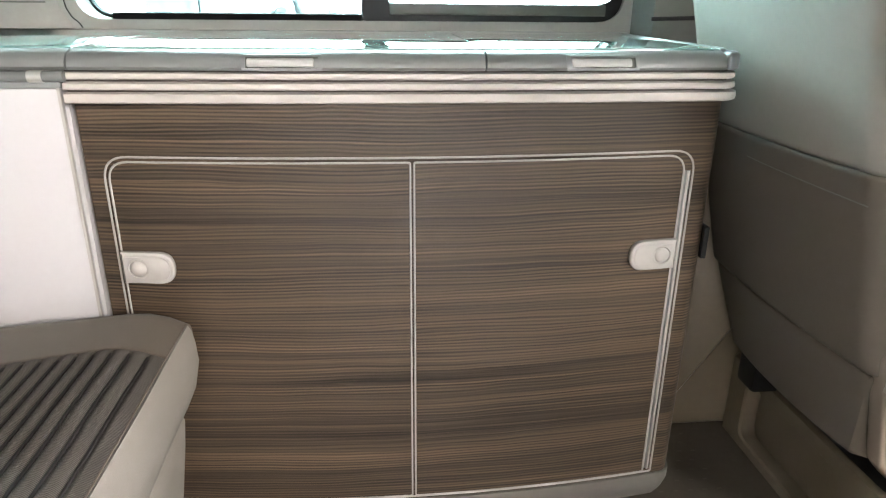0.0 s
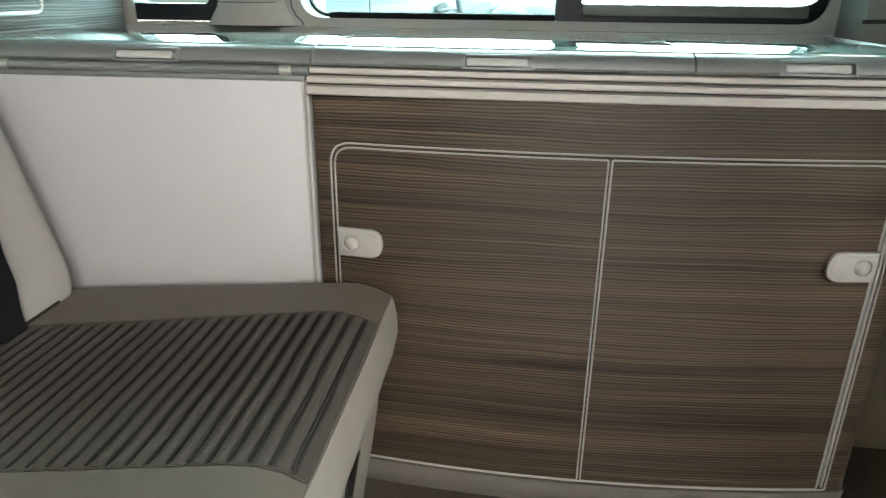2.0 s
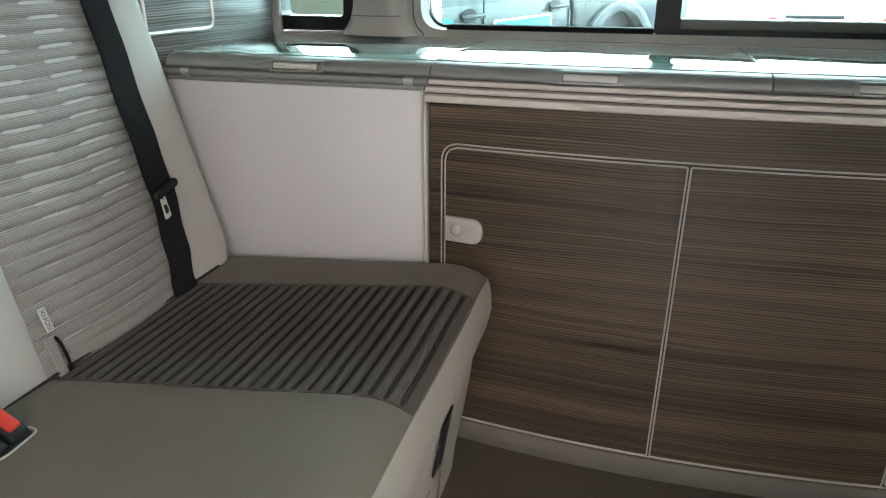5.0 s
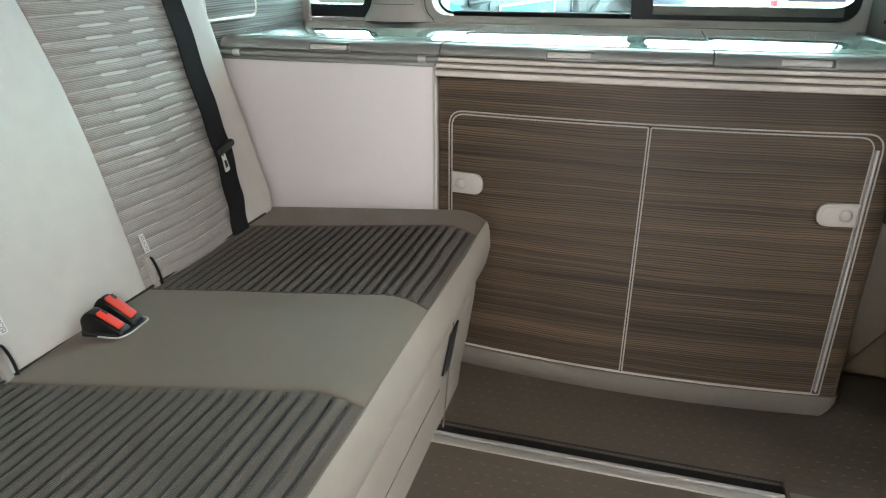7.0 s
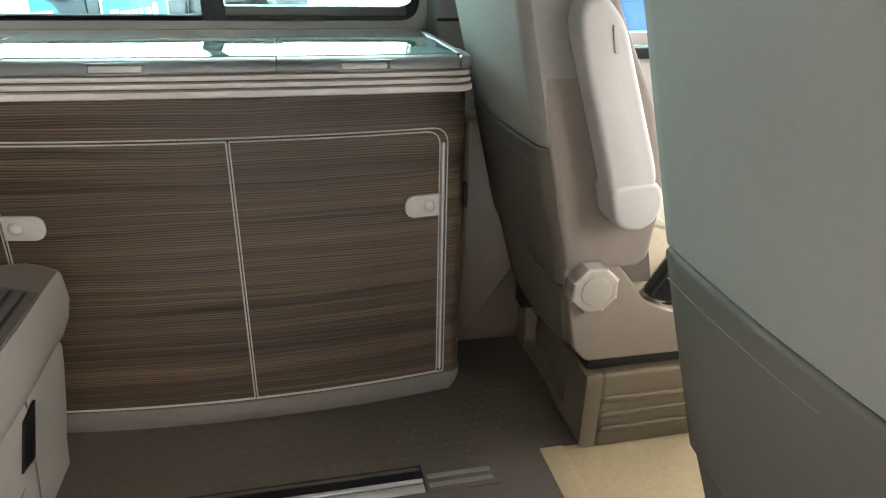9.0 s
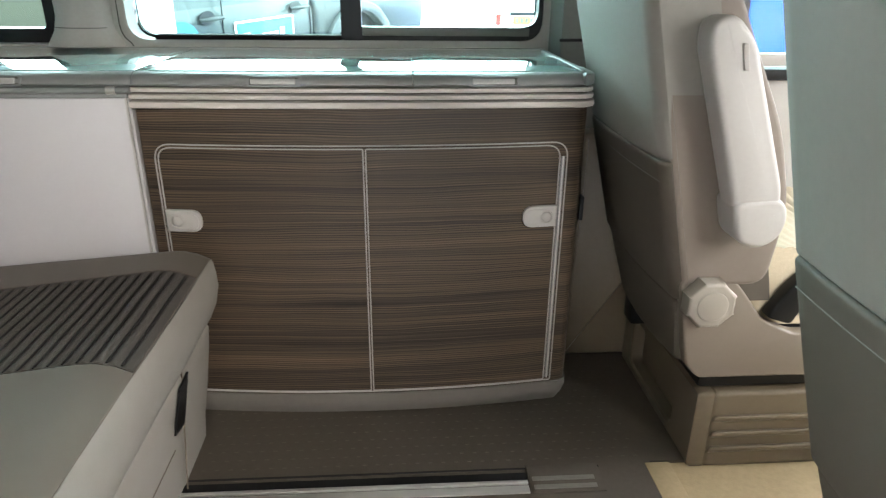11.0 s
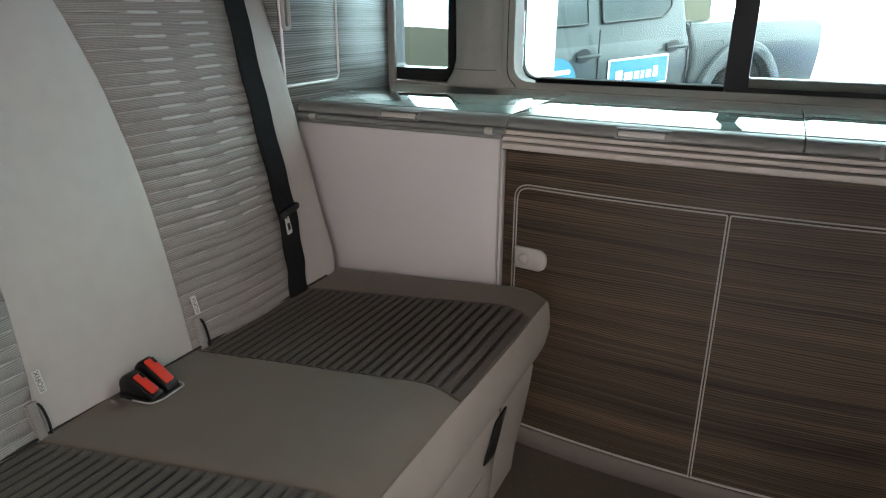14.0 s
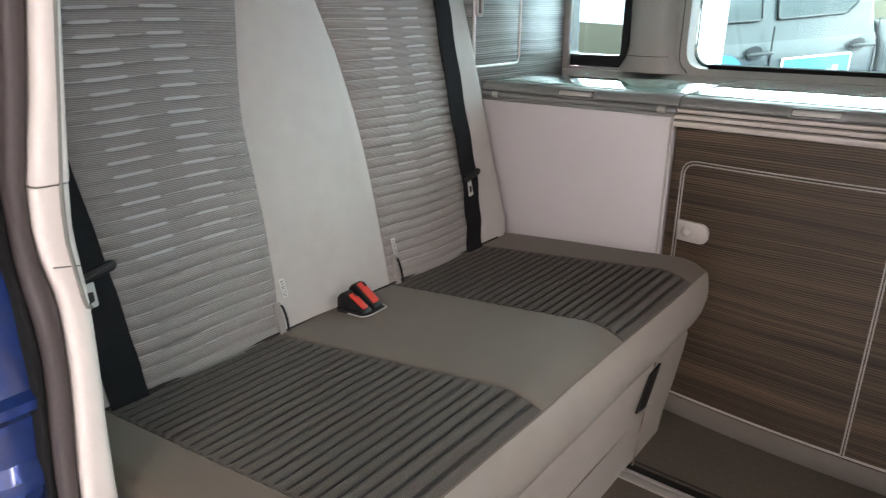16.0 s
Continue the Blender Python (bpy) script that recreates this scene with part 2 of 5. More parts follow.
M_FSEAT = mat("grey_seat_vinyl", (0.212, 0.198, 0.173), 0.6, vary=0.04, scale=20, bump=0.2, bscale=900, spec=0.3)
M_FSEAT2 = mat("taupe_seat_vinyl", (0.097, 0.082, 0.064), 0.65, vary=0.05, scale=20, bump=0.25, bscale=900, spec=0.3)
# seat vinyl browned and darkened for the shade on the bolster's side
M_FSIDE = mat("shaded_seat_side_vinyl", (0.178, 0.147, 0.122), 0.6, vary=0.04, scale=20, bump=0.2, bscale=900, spec=0.3)
M_SHIELD = mat("beige_seat_plastic", (0.185, 0.152, 0.120), 0.45, vary=0.03, scale=30, bump=0.06, bscale=900)
M_KNOB = mat("pale_beige_plastic", (0.30, 0.265, 0.225), 0.4, vary=0.03, scale=30, bump=0.06, bscale=900)
M_FRIB = mat("tan_ribbed_cloth", (0.50, 0.42, 0.30), 0.85, vary=0.08, bump=0.3)
M_GLASS = glass("green_tinted_glass", (0.76, 0.93, 0.90))
M_SMOKE = glass("grey_tinted_glass", (0.52, 0.50, 0.47))
M_CARGLASS = mat("dark_car_glass", (0.022, 0.03, 0.032), 0.08, vary=0.02, spec=0.25)
M_GREYCAR = mat("slate_car_paint", (0.0225, 0.0268, 0.0278), 0.3, 0.1, vary=0.03, scale=5, spec=0.22)
M_HANDLE = mat("dark_grey_handle", (0.024, 0.026, 0.027), 0.45, vary=0.03, spec=0.1)
M_GOLDCAR = mat("gold_car_paint", (0.021, 0.0192, 0.0150), 0.4, 0.0, vary=0.03, scale=5, spec=0.0)
M_BLUECAR = mat("blue_car_paint", (0.015, 0.05, 0.32), 0.25, 0.2, vary=0.03, scale=5, coat=0.8)
M_NAVY = mat("navy_door_paint", (0.012, 0.034, 0.15), 0.10, 0.4, vary=0.1, scale=40, bump=1.0, bscale=14, coat=1.0)
M_WHITECAR = mat("white_car_paint", (0.82, 0.82, 0.82), 0.3, vary=0.02, scale=5, coat=0.6)
M_TYRE = mat("tyre_rubber", (0.006, 0.006, 0.0062), 0.85, vary=0.2, bump=0.3, spec=0.05)
M_SIGN = mat("cyan_sign", (0.001, 0.082, 0.132), 0.5, vary=0.02)
M_SIGNW = mat("white_print", (0.85, 0.86, 0.86), 0.5, vary=0.02)
M_YELLOW = mat("yellow_plate", (0.20, 0.135, 0.012), 0.5, vary=0.02)
M_LAMP = mat("red_lamp_lens", (0.35, 0.015, 0.012), 0.2, vary=0.03)
M_CARD = mat("pale_yellow_board", (0.066, 0.058, 0.034), 0.8, vary=0.05)
M_SHOW = mat("pale_showroom_floor", (0.42, 0.41, 0.39), 0.35, vary=0.06, scale=4)
M_WALLW = mat("white_wall_paint", (0.66, 0.64, 0.61), 0.8, vary=0.03, scale=8)


# ---- mesh helpers ----
def part(name, bm, material, parent=None, label="", smooth=True, angle=40):
    bmesh.ops.recalc_face_normals(bm, faces=bm.faces)
    me = bpy.data.meshes.new(name)
    bm.to_mesh(me)
    bm.free()
    me.materials.append(material)
    if smooth:
        me.set_sharp_from_angle(angle=radians(angle))
        me.polygons.foreach_set("use_smooth", [True] * len(me.polygons))
    ob = new(name, me)
    if parent:
        ob.parent = parent
        ob.matrix_parent_inverse = parent.matrix_world.inverted()
    if label:
        tagged(ob, label)
    return ob


def thing(name, at, label, category, group="", kind=""):
    ob = new(name)
    ob.empty_display_size = 0.05
    ob.location = at
    bpy.context.view_layer.update()
    return tagged(ob, label, category, group, kind)


def box(x0, x1, y0, y1, z0, z1, bevel=0.0, seg=2, bm=None):
    own = bmesh.new()
    bmesh.ops.create_cube(own, size=1.0)
    for v in own.verts:
        v.co = Vector((x0 + (v.co.x + 0.5) * (x1 - x0), y0 + (v.co.y + 0.5) * (y1 - y0), z0 + (v.co.z + 0.5) * (z1 - z0)))
    if bevel:
        bmesh.ops.bevel(own, geom=own.edges[:], offset=bevel, segments=seg, profile=0.6, affect="EDGES", clamp_overlap=True)
    if bm is None:
        return own
    merge(bm, own)
    return bm


def merge(bm, other):
    me = bpy.data.meshes.new("tmp")
    other.to_mesh(me)
    other.free()
    bm.from_mesh(me)
    bpy.data.meshes.remove(me)


def loft(rings, closed=True, caps=True, bm=None):
    """A skin over rings of points, each with the same count."""
    bm = bm or bmesh.new()
    vs = [[bm.verts.new(p) for p in ring] for ring in rings]
    n = len(vs[0])
    for a, b in zip(vs, vs[1:]):
        for i in range(n if closed else n - 1):
            j = (i + 1) % n
            bm.faces.new((a[i], a[j], b[j], b[i]))
    if caps and closed:
        bm.faces.new(vs[0][::-1])
        bm.faces.new(vs[-1])
    return bm


def offset2d(poly, d):
    """A closed polygon drawn in by d (counter-clockwise or clockwise alike)."""
    n = len(poly)
    area = sum(poly[i][0] * poly[(i + 1) % n][1] - poly[(i + 1) % n][0] * poly[i][1] for i in range(n))
    s = 1 if area > 0 else -1
    out = []
    for i in range(n):
        (ax, ay), (bx, by), (cx, cy) = poly[i - 1], poly[i], poly[(i + 1) % n]
        n1 = Vector((-(by - ay), bx - ax)).normalized()
        n2 = Vector((-(cy - by), cx - bx)).normalized()
        m = (n1 + n2)
        m = m.normalized() if m.length > 1e-6 else n1
        k = min(1.6, 1 / max(0.3, m.dot(n1)))
        out.append((bx + s * m.x * d * k, by + s * m.y * d * k))
    return out


def extrude(poly, a, b, put, r=0.0, seg=3):
    """A solid from a 2D outline, from a to b along a third axis, with edges rounded by r. put(u, v, w) places a point."""
    rings = []
    steps = [(a + r * (1 - math.cos(math.pi / 2 * k / seg)), r * (1 - math.sin(math.pi / 2 * k / seg))) for k in range(seg + 1)] if r else [(a, 0)]
    ends = [(b - (w - a), d) for w, d in steps][::-1]
    for w, d in steps + ends:
        rings.append([put(u, v, w) for u, v in (offset2d(poly, d) if d > 1e-6 else poly)])
    return loft(rings)


def round_poly(pts, r, seg=5):
    """An outline with its corners rounded; r is one radius or one a corner."""
    n, out = len(pts), []
    for i in range(n):
        rr = r[i] if isinstance(r, (list, tuple)) else r
        p, a, c = Vector(pts[i]), Vector(pts[i - 1]), Vector(pts[(i + 1) % n])
        if rr < 1e-6:
            out.append(tuple(p))
            continue
        d1, d2 = (a - p), (c - p)
        t = min(rr, d1.length * 0.49, d2.length * 0.49)
        s, e = p + d1.normalized() * t, p + d2.normalized() * t
        for k in range(seg + 1):
            f = k / seg
            out.append(tuple((1 - f) ** 2 * s + 2 * f * (1 - f) * p + f * f * e))
    return out


def rect(x0, x1, z0, z1):
    return [(x0, z0), (x1, z0), (x1, z1), (x0, z1)]


def tube(path, r, sides=8, closed=False, flat=1.0):
    """A round bar along a path."""
    pts = [Vector(p) for p in path]
    n, rings = len(pts), []
    up = Vector((0.13, 0.31, 0.94)).normalized()
    for i, p in enumerate(pts):
        a = pts[i - 1] if (i or closed) else p
        b = pts[(i + 1) % n] if (i < n - 1 or closed) else p
        t = (b - a).normalized()
        s = t.cross(up).normalized()
        q = s.cross(t)
        rings.append([p + (s * math.cos(2 * math.pi * k / sides) + q * math.sin(2 * math.pi * k / sides) * flat) * r for k in range(sides)])
    if closed:
        rings.append(rings[0])
        bm = bmesh.new()
        vs = [[bm.verts.new(c) for c in ring] for ring in rings[:-1]]
        for i in range(n):
            a, b = vs[i], vs[(i + 1) % n]
            for k in range(sides):
                bm.faces.new((a[k], a[(k + 1) % sides], b[(k + 1) % sides], b[k]))
        return bm
    return loft(rings)


def ribbon(path, side, width, thick):
    """A flat strap along a path; side gives its width's direction."""
    side = Vector(side).normalized()
    pts, rings = [Vector(p) for p in path], []
    for i, p in enumerate(pts):
        t = (pts[min(i + 1, len(pts) - 1)] - pts[max(i - 1, 0)]).normalized()
        s = (side - t * side.dot(t)).normalized()
        q = s.cross(t)
        rings.append([p + s * width / 2 * a + q * thick / 2 * b for a, b in ((-1, -1), (-0.6, 1), (0.6, 1), (1, -1))])
    return loft(rings)


def ring_frame(outer, inner, y0, y1, r_out, r_in):
    """A flat frame between two rounded outlines in x and z, from y0 to y1."""
    o, i = round_poly(outer, r_out, 6), round_poly(inner, r_in, 6)
    bm = bmesh.new()
    loops = [[bm.verts.new((u, y, v)) for u, v in poly] for poly, y in ((o, y0), (i, y0), (i, y1), (o, y1))]
    n = len(o)
    for a, b in ((0, 1), (1, 2), (2, 3), (3, 0)):
        for k in range(n):
            j = (k + 1) % n
            bm.faces.new((loops[a][k], loops[a][j], loops[b][j], loops[b][k]))
    return bm


XYZ = lambda u, v, w: (u, w, v)          # outline in x and z, drawn out along y
YZX = lambda u, v, w: (w, u, v)          # outline in y and z, drawn out along x
XZY = lambda u, v, w: (u, v, w)          # outline in x and y, drawn out along z


def structure(name, bm, material, label, category, smooth=False):
    return tagged(part(name, bm, material, None, "", smooth), label, category, "", "structure")


# ---- van shell ----
structure("floor", box(-1.9, 0.62, -1.32, 0.53, -0.05, 0.0), M_RUBBER, "taupe rubber van floor with small raised studs", "floor")
structure("floor_step", box(0.62, 1.5, -0.20, 0.53, -0.05, 0.0), M_RUBBER, "taupe rubber floor under the driver's seat", "floor")
structure("floor_cab", box(0.62, 2.3, -1.32, -0.20, -0.05, -0.008), M_MAT, "tan carpeted cab floor with its warm light pool put into the colour", "floor")

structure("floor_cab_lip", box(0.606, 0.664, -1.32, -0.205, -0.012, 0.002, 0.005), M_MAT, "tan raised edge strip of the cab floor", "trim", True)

# kitchen-side wall with two windows, built round the openings
WY0, WY1 = 0.478, 0.545
WIN = (-0.612, 0.458, 0.842, 1.34)      # main window: x0, x1, z0, z1
WIN2 = (-0.998, -0.806, 0.853, 1.34)    # small rear window
bm = bmesh.new()
for x0, x1, z0, z1 in ((-1.9, 0.95, 0.0, 0.828), (-1.9, 0.95, 1.36, 1.45), (-1.9, -1.012, 0.828, 1.36), (-0.792, -0.63, 0.828, 1.36), (0.476, 0.95, 0.828, 1.36)):
    box(x0, x1, WY0, WY1, z0, z1, bm=bm)
structure("wall_kitchen_side", bm, M_TRIM, "beige lined van side wall behind the worktop", "wall")
bm = bmesh.new()
for x0, x1, z0, z1 in ((0.95, 2.3, 0.0, 0.775), (0.95, 2.3, 1.3, 1.45), (1.9, 2.3, 0.775, 1.3)):
    box(x0, x1, WY0, WY1, z0, z1, bm=bm)
door = structure("door_1", bm, M_PILLAR, "pale driver's door with a window", "door")
part("window_rail", box(0.952, 1.898, 0.44, WY0 - 0.002, 0.78, 0.815, 0.008), M_PILLAR, door, "pale rounded window rail")
part("waist_seal", box(0.952, 1.898, 0.447, WY0 - 0.002, 0.742, 0.772, 0.004), M_BLACK, door, "black waist seal")
part("pane", box(0.952, 1.898, 0.49, 0.495, 0.777, 1.298), M_GLASS, door, "clear side glass", smooth=False)
bm = bmesh.new()
for x0, x1, z0, z1 in ((0.78, 2.3, -0.05, 0.80), (0.78, 2.3, 1.34, 1.45), (0.70, 0.78, -0.05, 1.45), (1.95, 2.3, 0.80, 1.34)):
    box(x0, x1, -1.32, -1.255, z0, z1, bm=bm)
door = structure("door_2", bm, M_PILLAR, "pale passenger door with a window", "door")
part("pane", box(0.782, 1.948, -1.30, -1.295, 0.802, 1.338), M_SMOKE, door, "grey tinted side glass", smooth=False)
structure("wall_rear", box(-1.95, -1.9, -1.32, 0.53, -0.05, 1.45), M_TRIM, "plain beige rear wall of the van", "wall")
bm = bmesh.new()
for y0, y1, z0, z1 in ((-1.32, 0.545, -0.05, 0.80), (-1.32, 0.545, 1.41, 1.45)):
    box(2.3, 2.35, y0, y1, z0, z1, bm=bm)
structure("wall_front", bm, M_TRIMDK, "plain front end with an open windscreen", "wall")
structure("wall_door_side", box(-1.9, -0.73, -1.32, -1.255, -0.05, 1.45), M_TRIM, "plain lined van side behind the sliding door opening", "wall")
# out of view; dark grey chosen to hold down bounced light
structure("ceiling", box(-1.95, 2.35, -1.32, 0.545, 1.45, 1.5), M_TRIMDK, "plain unseen van ceiling, dark to limit bounced light", "ceiling")

# windows
win = thing("window_1", (-0.08, WY0, 0.85), "van side window with a fixed and a sliding pane", "window", kind="structure")
x0, x1, z0, z1 = WIN
part("window_surround", ring_frame(rect(x0 - 0.033, x1 + 0.036, z0 - 0.034, z1 + 0.03), rect(x0, x1, z0, z1), WY0 - 0.014, WY1, 0.07, 0.055), M_TRIM, win, "beige moulded surround")
part("window_seal", ring_frame(rect(x0 - 0.001, x1 + 0.001, z0 - 0.001, z1 + 0.001), rect(x0 + 0.0022, x1 - 0.010, z0 + 0.006, z1 - 0.006), WY1 - 0.0155, WY1 + 0.004, 0.055, 0.053), M_TRACK, win, "black rubber seal")
part("pane", box(x0 + 0.004, -0.05, WY1 - 0.02, WY1 - 0.016, z0 + 0.004, z1 - 0.004), M_GLASS, win, "fixed green tinted pane", smooth=False)
part("pane", box(-0.045, x1 - 0.004, WY1 - 0.034, WY1 - 0.030, z0 + 0.004, z1 - 0.004), M_GLASS, win, "sliding green tinted pane", smooth=False)
part("sliding_frame", ring_frame(rect(-0.073, x1 + 0.004, z0 - 0.004, z1), rect(-0.02, x1 - 0.012, z0 + 0.034, z1 - 0.02), WY0 - 0.004, WY1 - 0.036, 0.02, [0.004, 0.045, 0.045, 0.004]), M_BLACK, win, "black sliding pane frame")
for k, (a, b) in enumerate(((0.004, 0.012), (0.0, 0.016), (0.001, 0.018))):
    part("glass_print", box(-0.588 + a, -0.588 + b, WY1 - 0.0215, WY1 - 0.0205, 0.8875 - 0.006 * k, 0.8905 - 0.006 * k), M_SIGNW, win, "pale printed bar", smooth=False)
part("surround_joint", tube([(x0 - 0.019, WY0 - 0.0143, z) for z in np.linspace(1.36, 0.88, 8)] + [(x0 - 0.0165, WY0 - 0.0143, 0.862), (x0 - 0.009, WY0 - 0.0143, 0.846), (x0 + 0.004, WY0 - 0.0143, 0.834), (x0 + 0.008, WY0 - 0.0143, 0.826)], 0.0013, 6), M_SEAL, win, "thin dark joint beside the post")
part("slide_rail", box(-0.018, WIN[1] - 0.035, WY0 - 0.008, WY0 - 0.003, WIN[2] + 0.012, WIN[2] + 0.033, 0.002), M_RAIL, win, "olive grey lower rail")
part("lower_track", box(-0.55, -0.073, WY0 - 0.006, WY1 - 0.022, z0 - 0.003, z0 + 0.012, 0.003), M_TRACK, win, "black lower track")
win2 = thing("window_2", (-0.9, WY0, 0.85), "small rear side window in the van", "window", kind="structure")
x0, x1, z0, z1 = WIN2
part("window_seal", ring_frame(rect(x0 - 0.004, x1 + 0.012, z0 - 0.02, z1 + 0.015), rect(x0 + 0.001, x1 - 0.010, z0 + 0.014, z1 - 0.008), WY0 - 0.004, WY1, 0.02, 0.012), M_BLACK, win2, "black window edge")
part("pane", box(x0, x1, WY1 - 0.02, WY1 - 0.016, z0, z1), M_GLASS, win2, "green tinted pane", smooth=False)
part("side_trim", box(-1.012, -0.985, WY0 - 0.018, WY0 - 0.003, 0.822, 1.40, 0.005), M_TRIM, win2, "beige side trim")
# moulded post between the windows
post = round_poly([(-0.785, WY0), (-0.778, 0.445), (-0.735, 0.425), (-0.672, 0.43), (-0.640, WY0)], [0, 0.02, 0.02, 0.02, 0], 4)
rings = []
for k in range(18):
    z = 0.826 + 0.62 * k / 17
    w = 1.0 + 0.42 * max(0, 1 - (z - 0.832) / 0.075) ** 2
    rings.append([(-0.71 + (x + 0.71) * w - 0.02 * (z - 0.85), WY0 - (WY0 - y) * (1 + 0.15 * (w - 1)), z) for x, y in post])
structure("window_post", loft(rings), M_TRIM, "beige moulded post between two windows", "post", True)
part("post_seam", tube([(-0.71 + (x + 0.71) * 1.10, WY0 - (WY0 - y) * 1.03 - 0.0006, 0.872) for x, y in post[1:-1]], 0.0012, 6), M_TRIMDK, bpy.data.objects["window_post"], "thin joint above the flared foot")
structure("window_ledge", box(-1.0, 0.47, 0.452, 0.4775, 0.806, 0.824, 0.005), M_PLAST, "pale ledge strip under the windows", "trim", True)
# lining and post towards the cab
structure("lining_cab_post", loft([[(0.475, 0.461, z), (0.49, 0.40 - 0.02 * z, z), (0.56, 0.36, z), (0.95, 0.34, z), (0.95, 0.461, z)] for z in (0.0, 0.4, 0.8, 0.85, 1.1, 1.45)]), M_TRIMDK, "grey lined post beside the kitchen", "trim", True)
part("seam_bead", tube([(0.487, 0.385, 0.852), (0.56, 0.355, 0.855), (0.75, 0.345, 0.858), (0.949, 0.336, 0.86)], 0.004), M_SEAL, bpy.data.objects["lining_cab_post"], "dark seam")
low = [(0.52, 0.0), (0.95, 0.0), (0.95, 0.64), (0.53, 0.64)]
structure("lower_post_trim", extrude(round_poly(low, 0.02), 0.252, 0.338, XYZ, 0.018), M_PED, "cream plastic trim on the lower door post", "trim", True)

# sliding door jamb
JAMB = [(-0.05, -1.289, -1.252, -1.306, -1.318), (0.30, -1.288, -1.250, -1.304, -1.315), (0.482, -1.282, -1.247, -1.300, -1.308), (0.551, -1.2746, -1.2445, -1.2946, -1.302),
        (0.617, -1.267, -1.2404, -1.287, -1.2965), (0.669, -1.2645, -1.238, -1.2845, -1.295), (0.713, -1.264, -1.2375, -1.288, -1.2954), (0.748, -1.2708, -1.239, -1.291, -1.297),
        (0.782, -1.2748, -1.2405, -1.290, -1.310), (0.834, -1.2705, -1.2355, -1.2885, -1.36), (0.925, -1.251, -1.224, -1.272, -1.36), (1.005, -1.237, -1.213, -1.259, -1.35),
        (1.20, -1.208, -1.186, -1.230, -1.32), (1.45, -1.173, -1.151, -1.195, -1.29)]


def jamb(z0, z1, left, right, x_f, x_b, n=40, r=0.011):
    """A length of the door jamb: left and right pick its edges from the table, 1 to 4."""
    zs = [r[0] for r in JAMB]
    rings = []
    for z in np.linspace(z0, z1, n):
        a, b = (float(np.interp(z, zs, [r[k] for r in JAMB])) for k in (left, right))
        if left > 2:
            b -= 0.001
        rings.append([(x, y, z) for x, y in round_poly([(x_b, a), (x_f, a), (x_f, b), (x_b, b)], [0, r, r, 0], 4)])
    return loft(rings)


pil = thing("door_jamb", (-0.65, -1.26, 0.0), "ivory door jamb trim with a black rubber seal", "jamb", kind="structure")
part("lower_trim", jamb(-0.05, 0.8325, 1, 2, -0.6145, -0.728), M_PILLAR, pil, "ivory lower trim")
part("upper_trim", jamb(0.835, 1.45, 1, 2, -0.6115, -0.70), M_PILLAR, pil, "ivory upper trim")
at_jamb = lambda z, f: float(np.interp(z, [r[0] for r in JAMB], [r[1] + (r[2] - r[1]) * f for r in JAMB]))
# dark tube on the surface paints the shadow of the trim's groove
part("trim_groove_shade", tube([(-0.6125, at_jamb(z, 0.68), z) for z in np.linspace(1.44, 0.71, 24)] + [(-0.6135, at_jamb(0.70, 0.78), 0.70), (-0.6135, at_jamb(0.695, 0.95), 0.698)], 0.0022), M_TRIMDK, pil, "dark line for the groove's shadow")
part("trim_joint", tube([(-0.6142, at_jamb(0.752 - 0.006 * f, f), 0.752 - 0.006 * f) for f in np.linspace(0.1, 0.9, 6)], 0.0008), M_TRIMDK, pil)
part("door_seal", jamb(-0.05, 1.45, 3, 1, -0.626, -0.664), M_SEALBR, pil, "thick dark brown rubber seal")
part("seal_lip", jamb(-0.05, 1.45, 4, 3, -0.646, -0.69, 40, 0.002), M_TRACK, pil, "black lip behind the seal")

rings = []
for z, o in ((-0.3, 0.0), (0.46, 0.0), (0.48, 0.014), (0.505, 0.014), (0.52, 0.0), (0.572, 0.002), (0.588, 0.020), (0.600, 0.021), (0.606, 0.006), (0.66, 0.0), (0.72, 0.004), (0.775, 0.012)):
    rings.append([(-0.672 + o, y, z) for y in (-1.262, -1.335)] + [(-0.69 + o, -1.40, z), (-0.74, -1.46, z), (-0.76, -1.262, z)])
part("body_flange", loft(rings), M_NAVY, pil, "glossy blue painted body edge")

# floor rail
rail = thing("floor_rail", (-0.03, -0.25, 0.0), "aluminium seat rail with a black slot in the floor", "rail", kind="structure")
part("slot", box(-0.48, 0.335, -0.251, -0.226, 0.0005, 0.003), M_BLACK, rail, "black slot", smooth=False)
part("rail_edge", box(-0.48, 0.335, -0.262, -0.252, 0.0005, 0.007, 0.002), M_ALU, rail, "bright aluminium edge")
part("rail_edge", box(-0.48, 0.335, -0.288, -0.266, 0.0005, 0.005, 0.002), M_ALU, rail, "brushed aluminium flange")
part("rail_border", box(-0.48, 0.5, -0.214, -0.209, 0.0004, 0.002), M_SEAL, rail, "dark border line", smooth=False)
cap = part("end_cap", box(0.338, 0.497, -0.29, -0.205, 0.0005, 0.005, 0.002), M_RUBBER, rail, "taupe plastic end cover")
for y in (-0.275, -0.25):
    part("cover_rib", box(0.345, 0.48, y - 0.006, y + 0.006, 0.005, 0.008, 0.002), M_PLINTH, cap)

# raised studs of the floor covering
bm = bmesh.new()
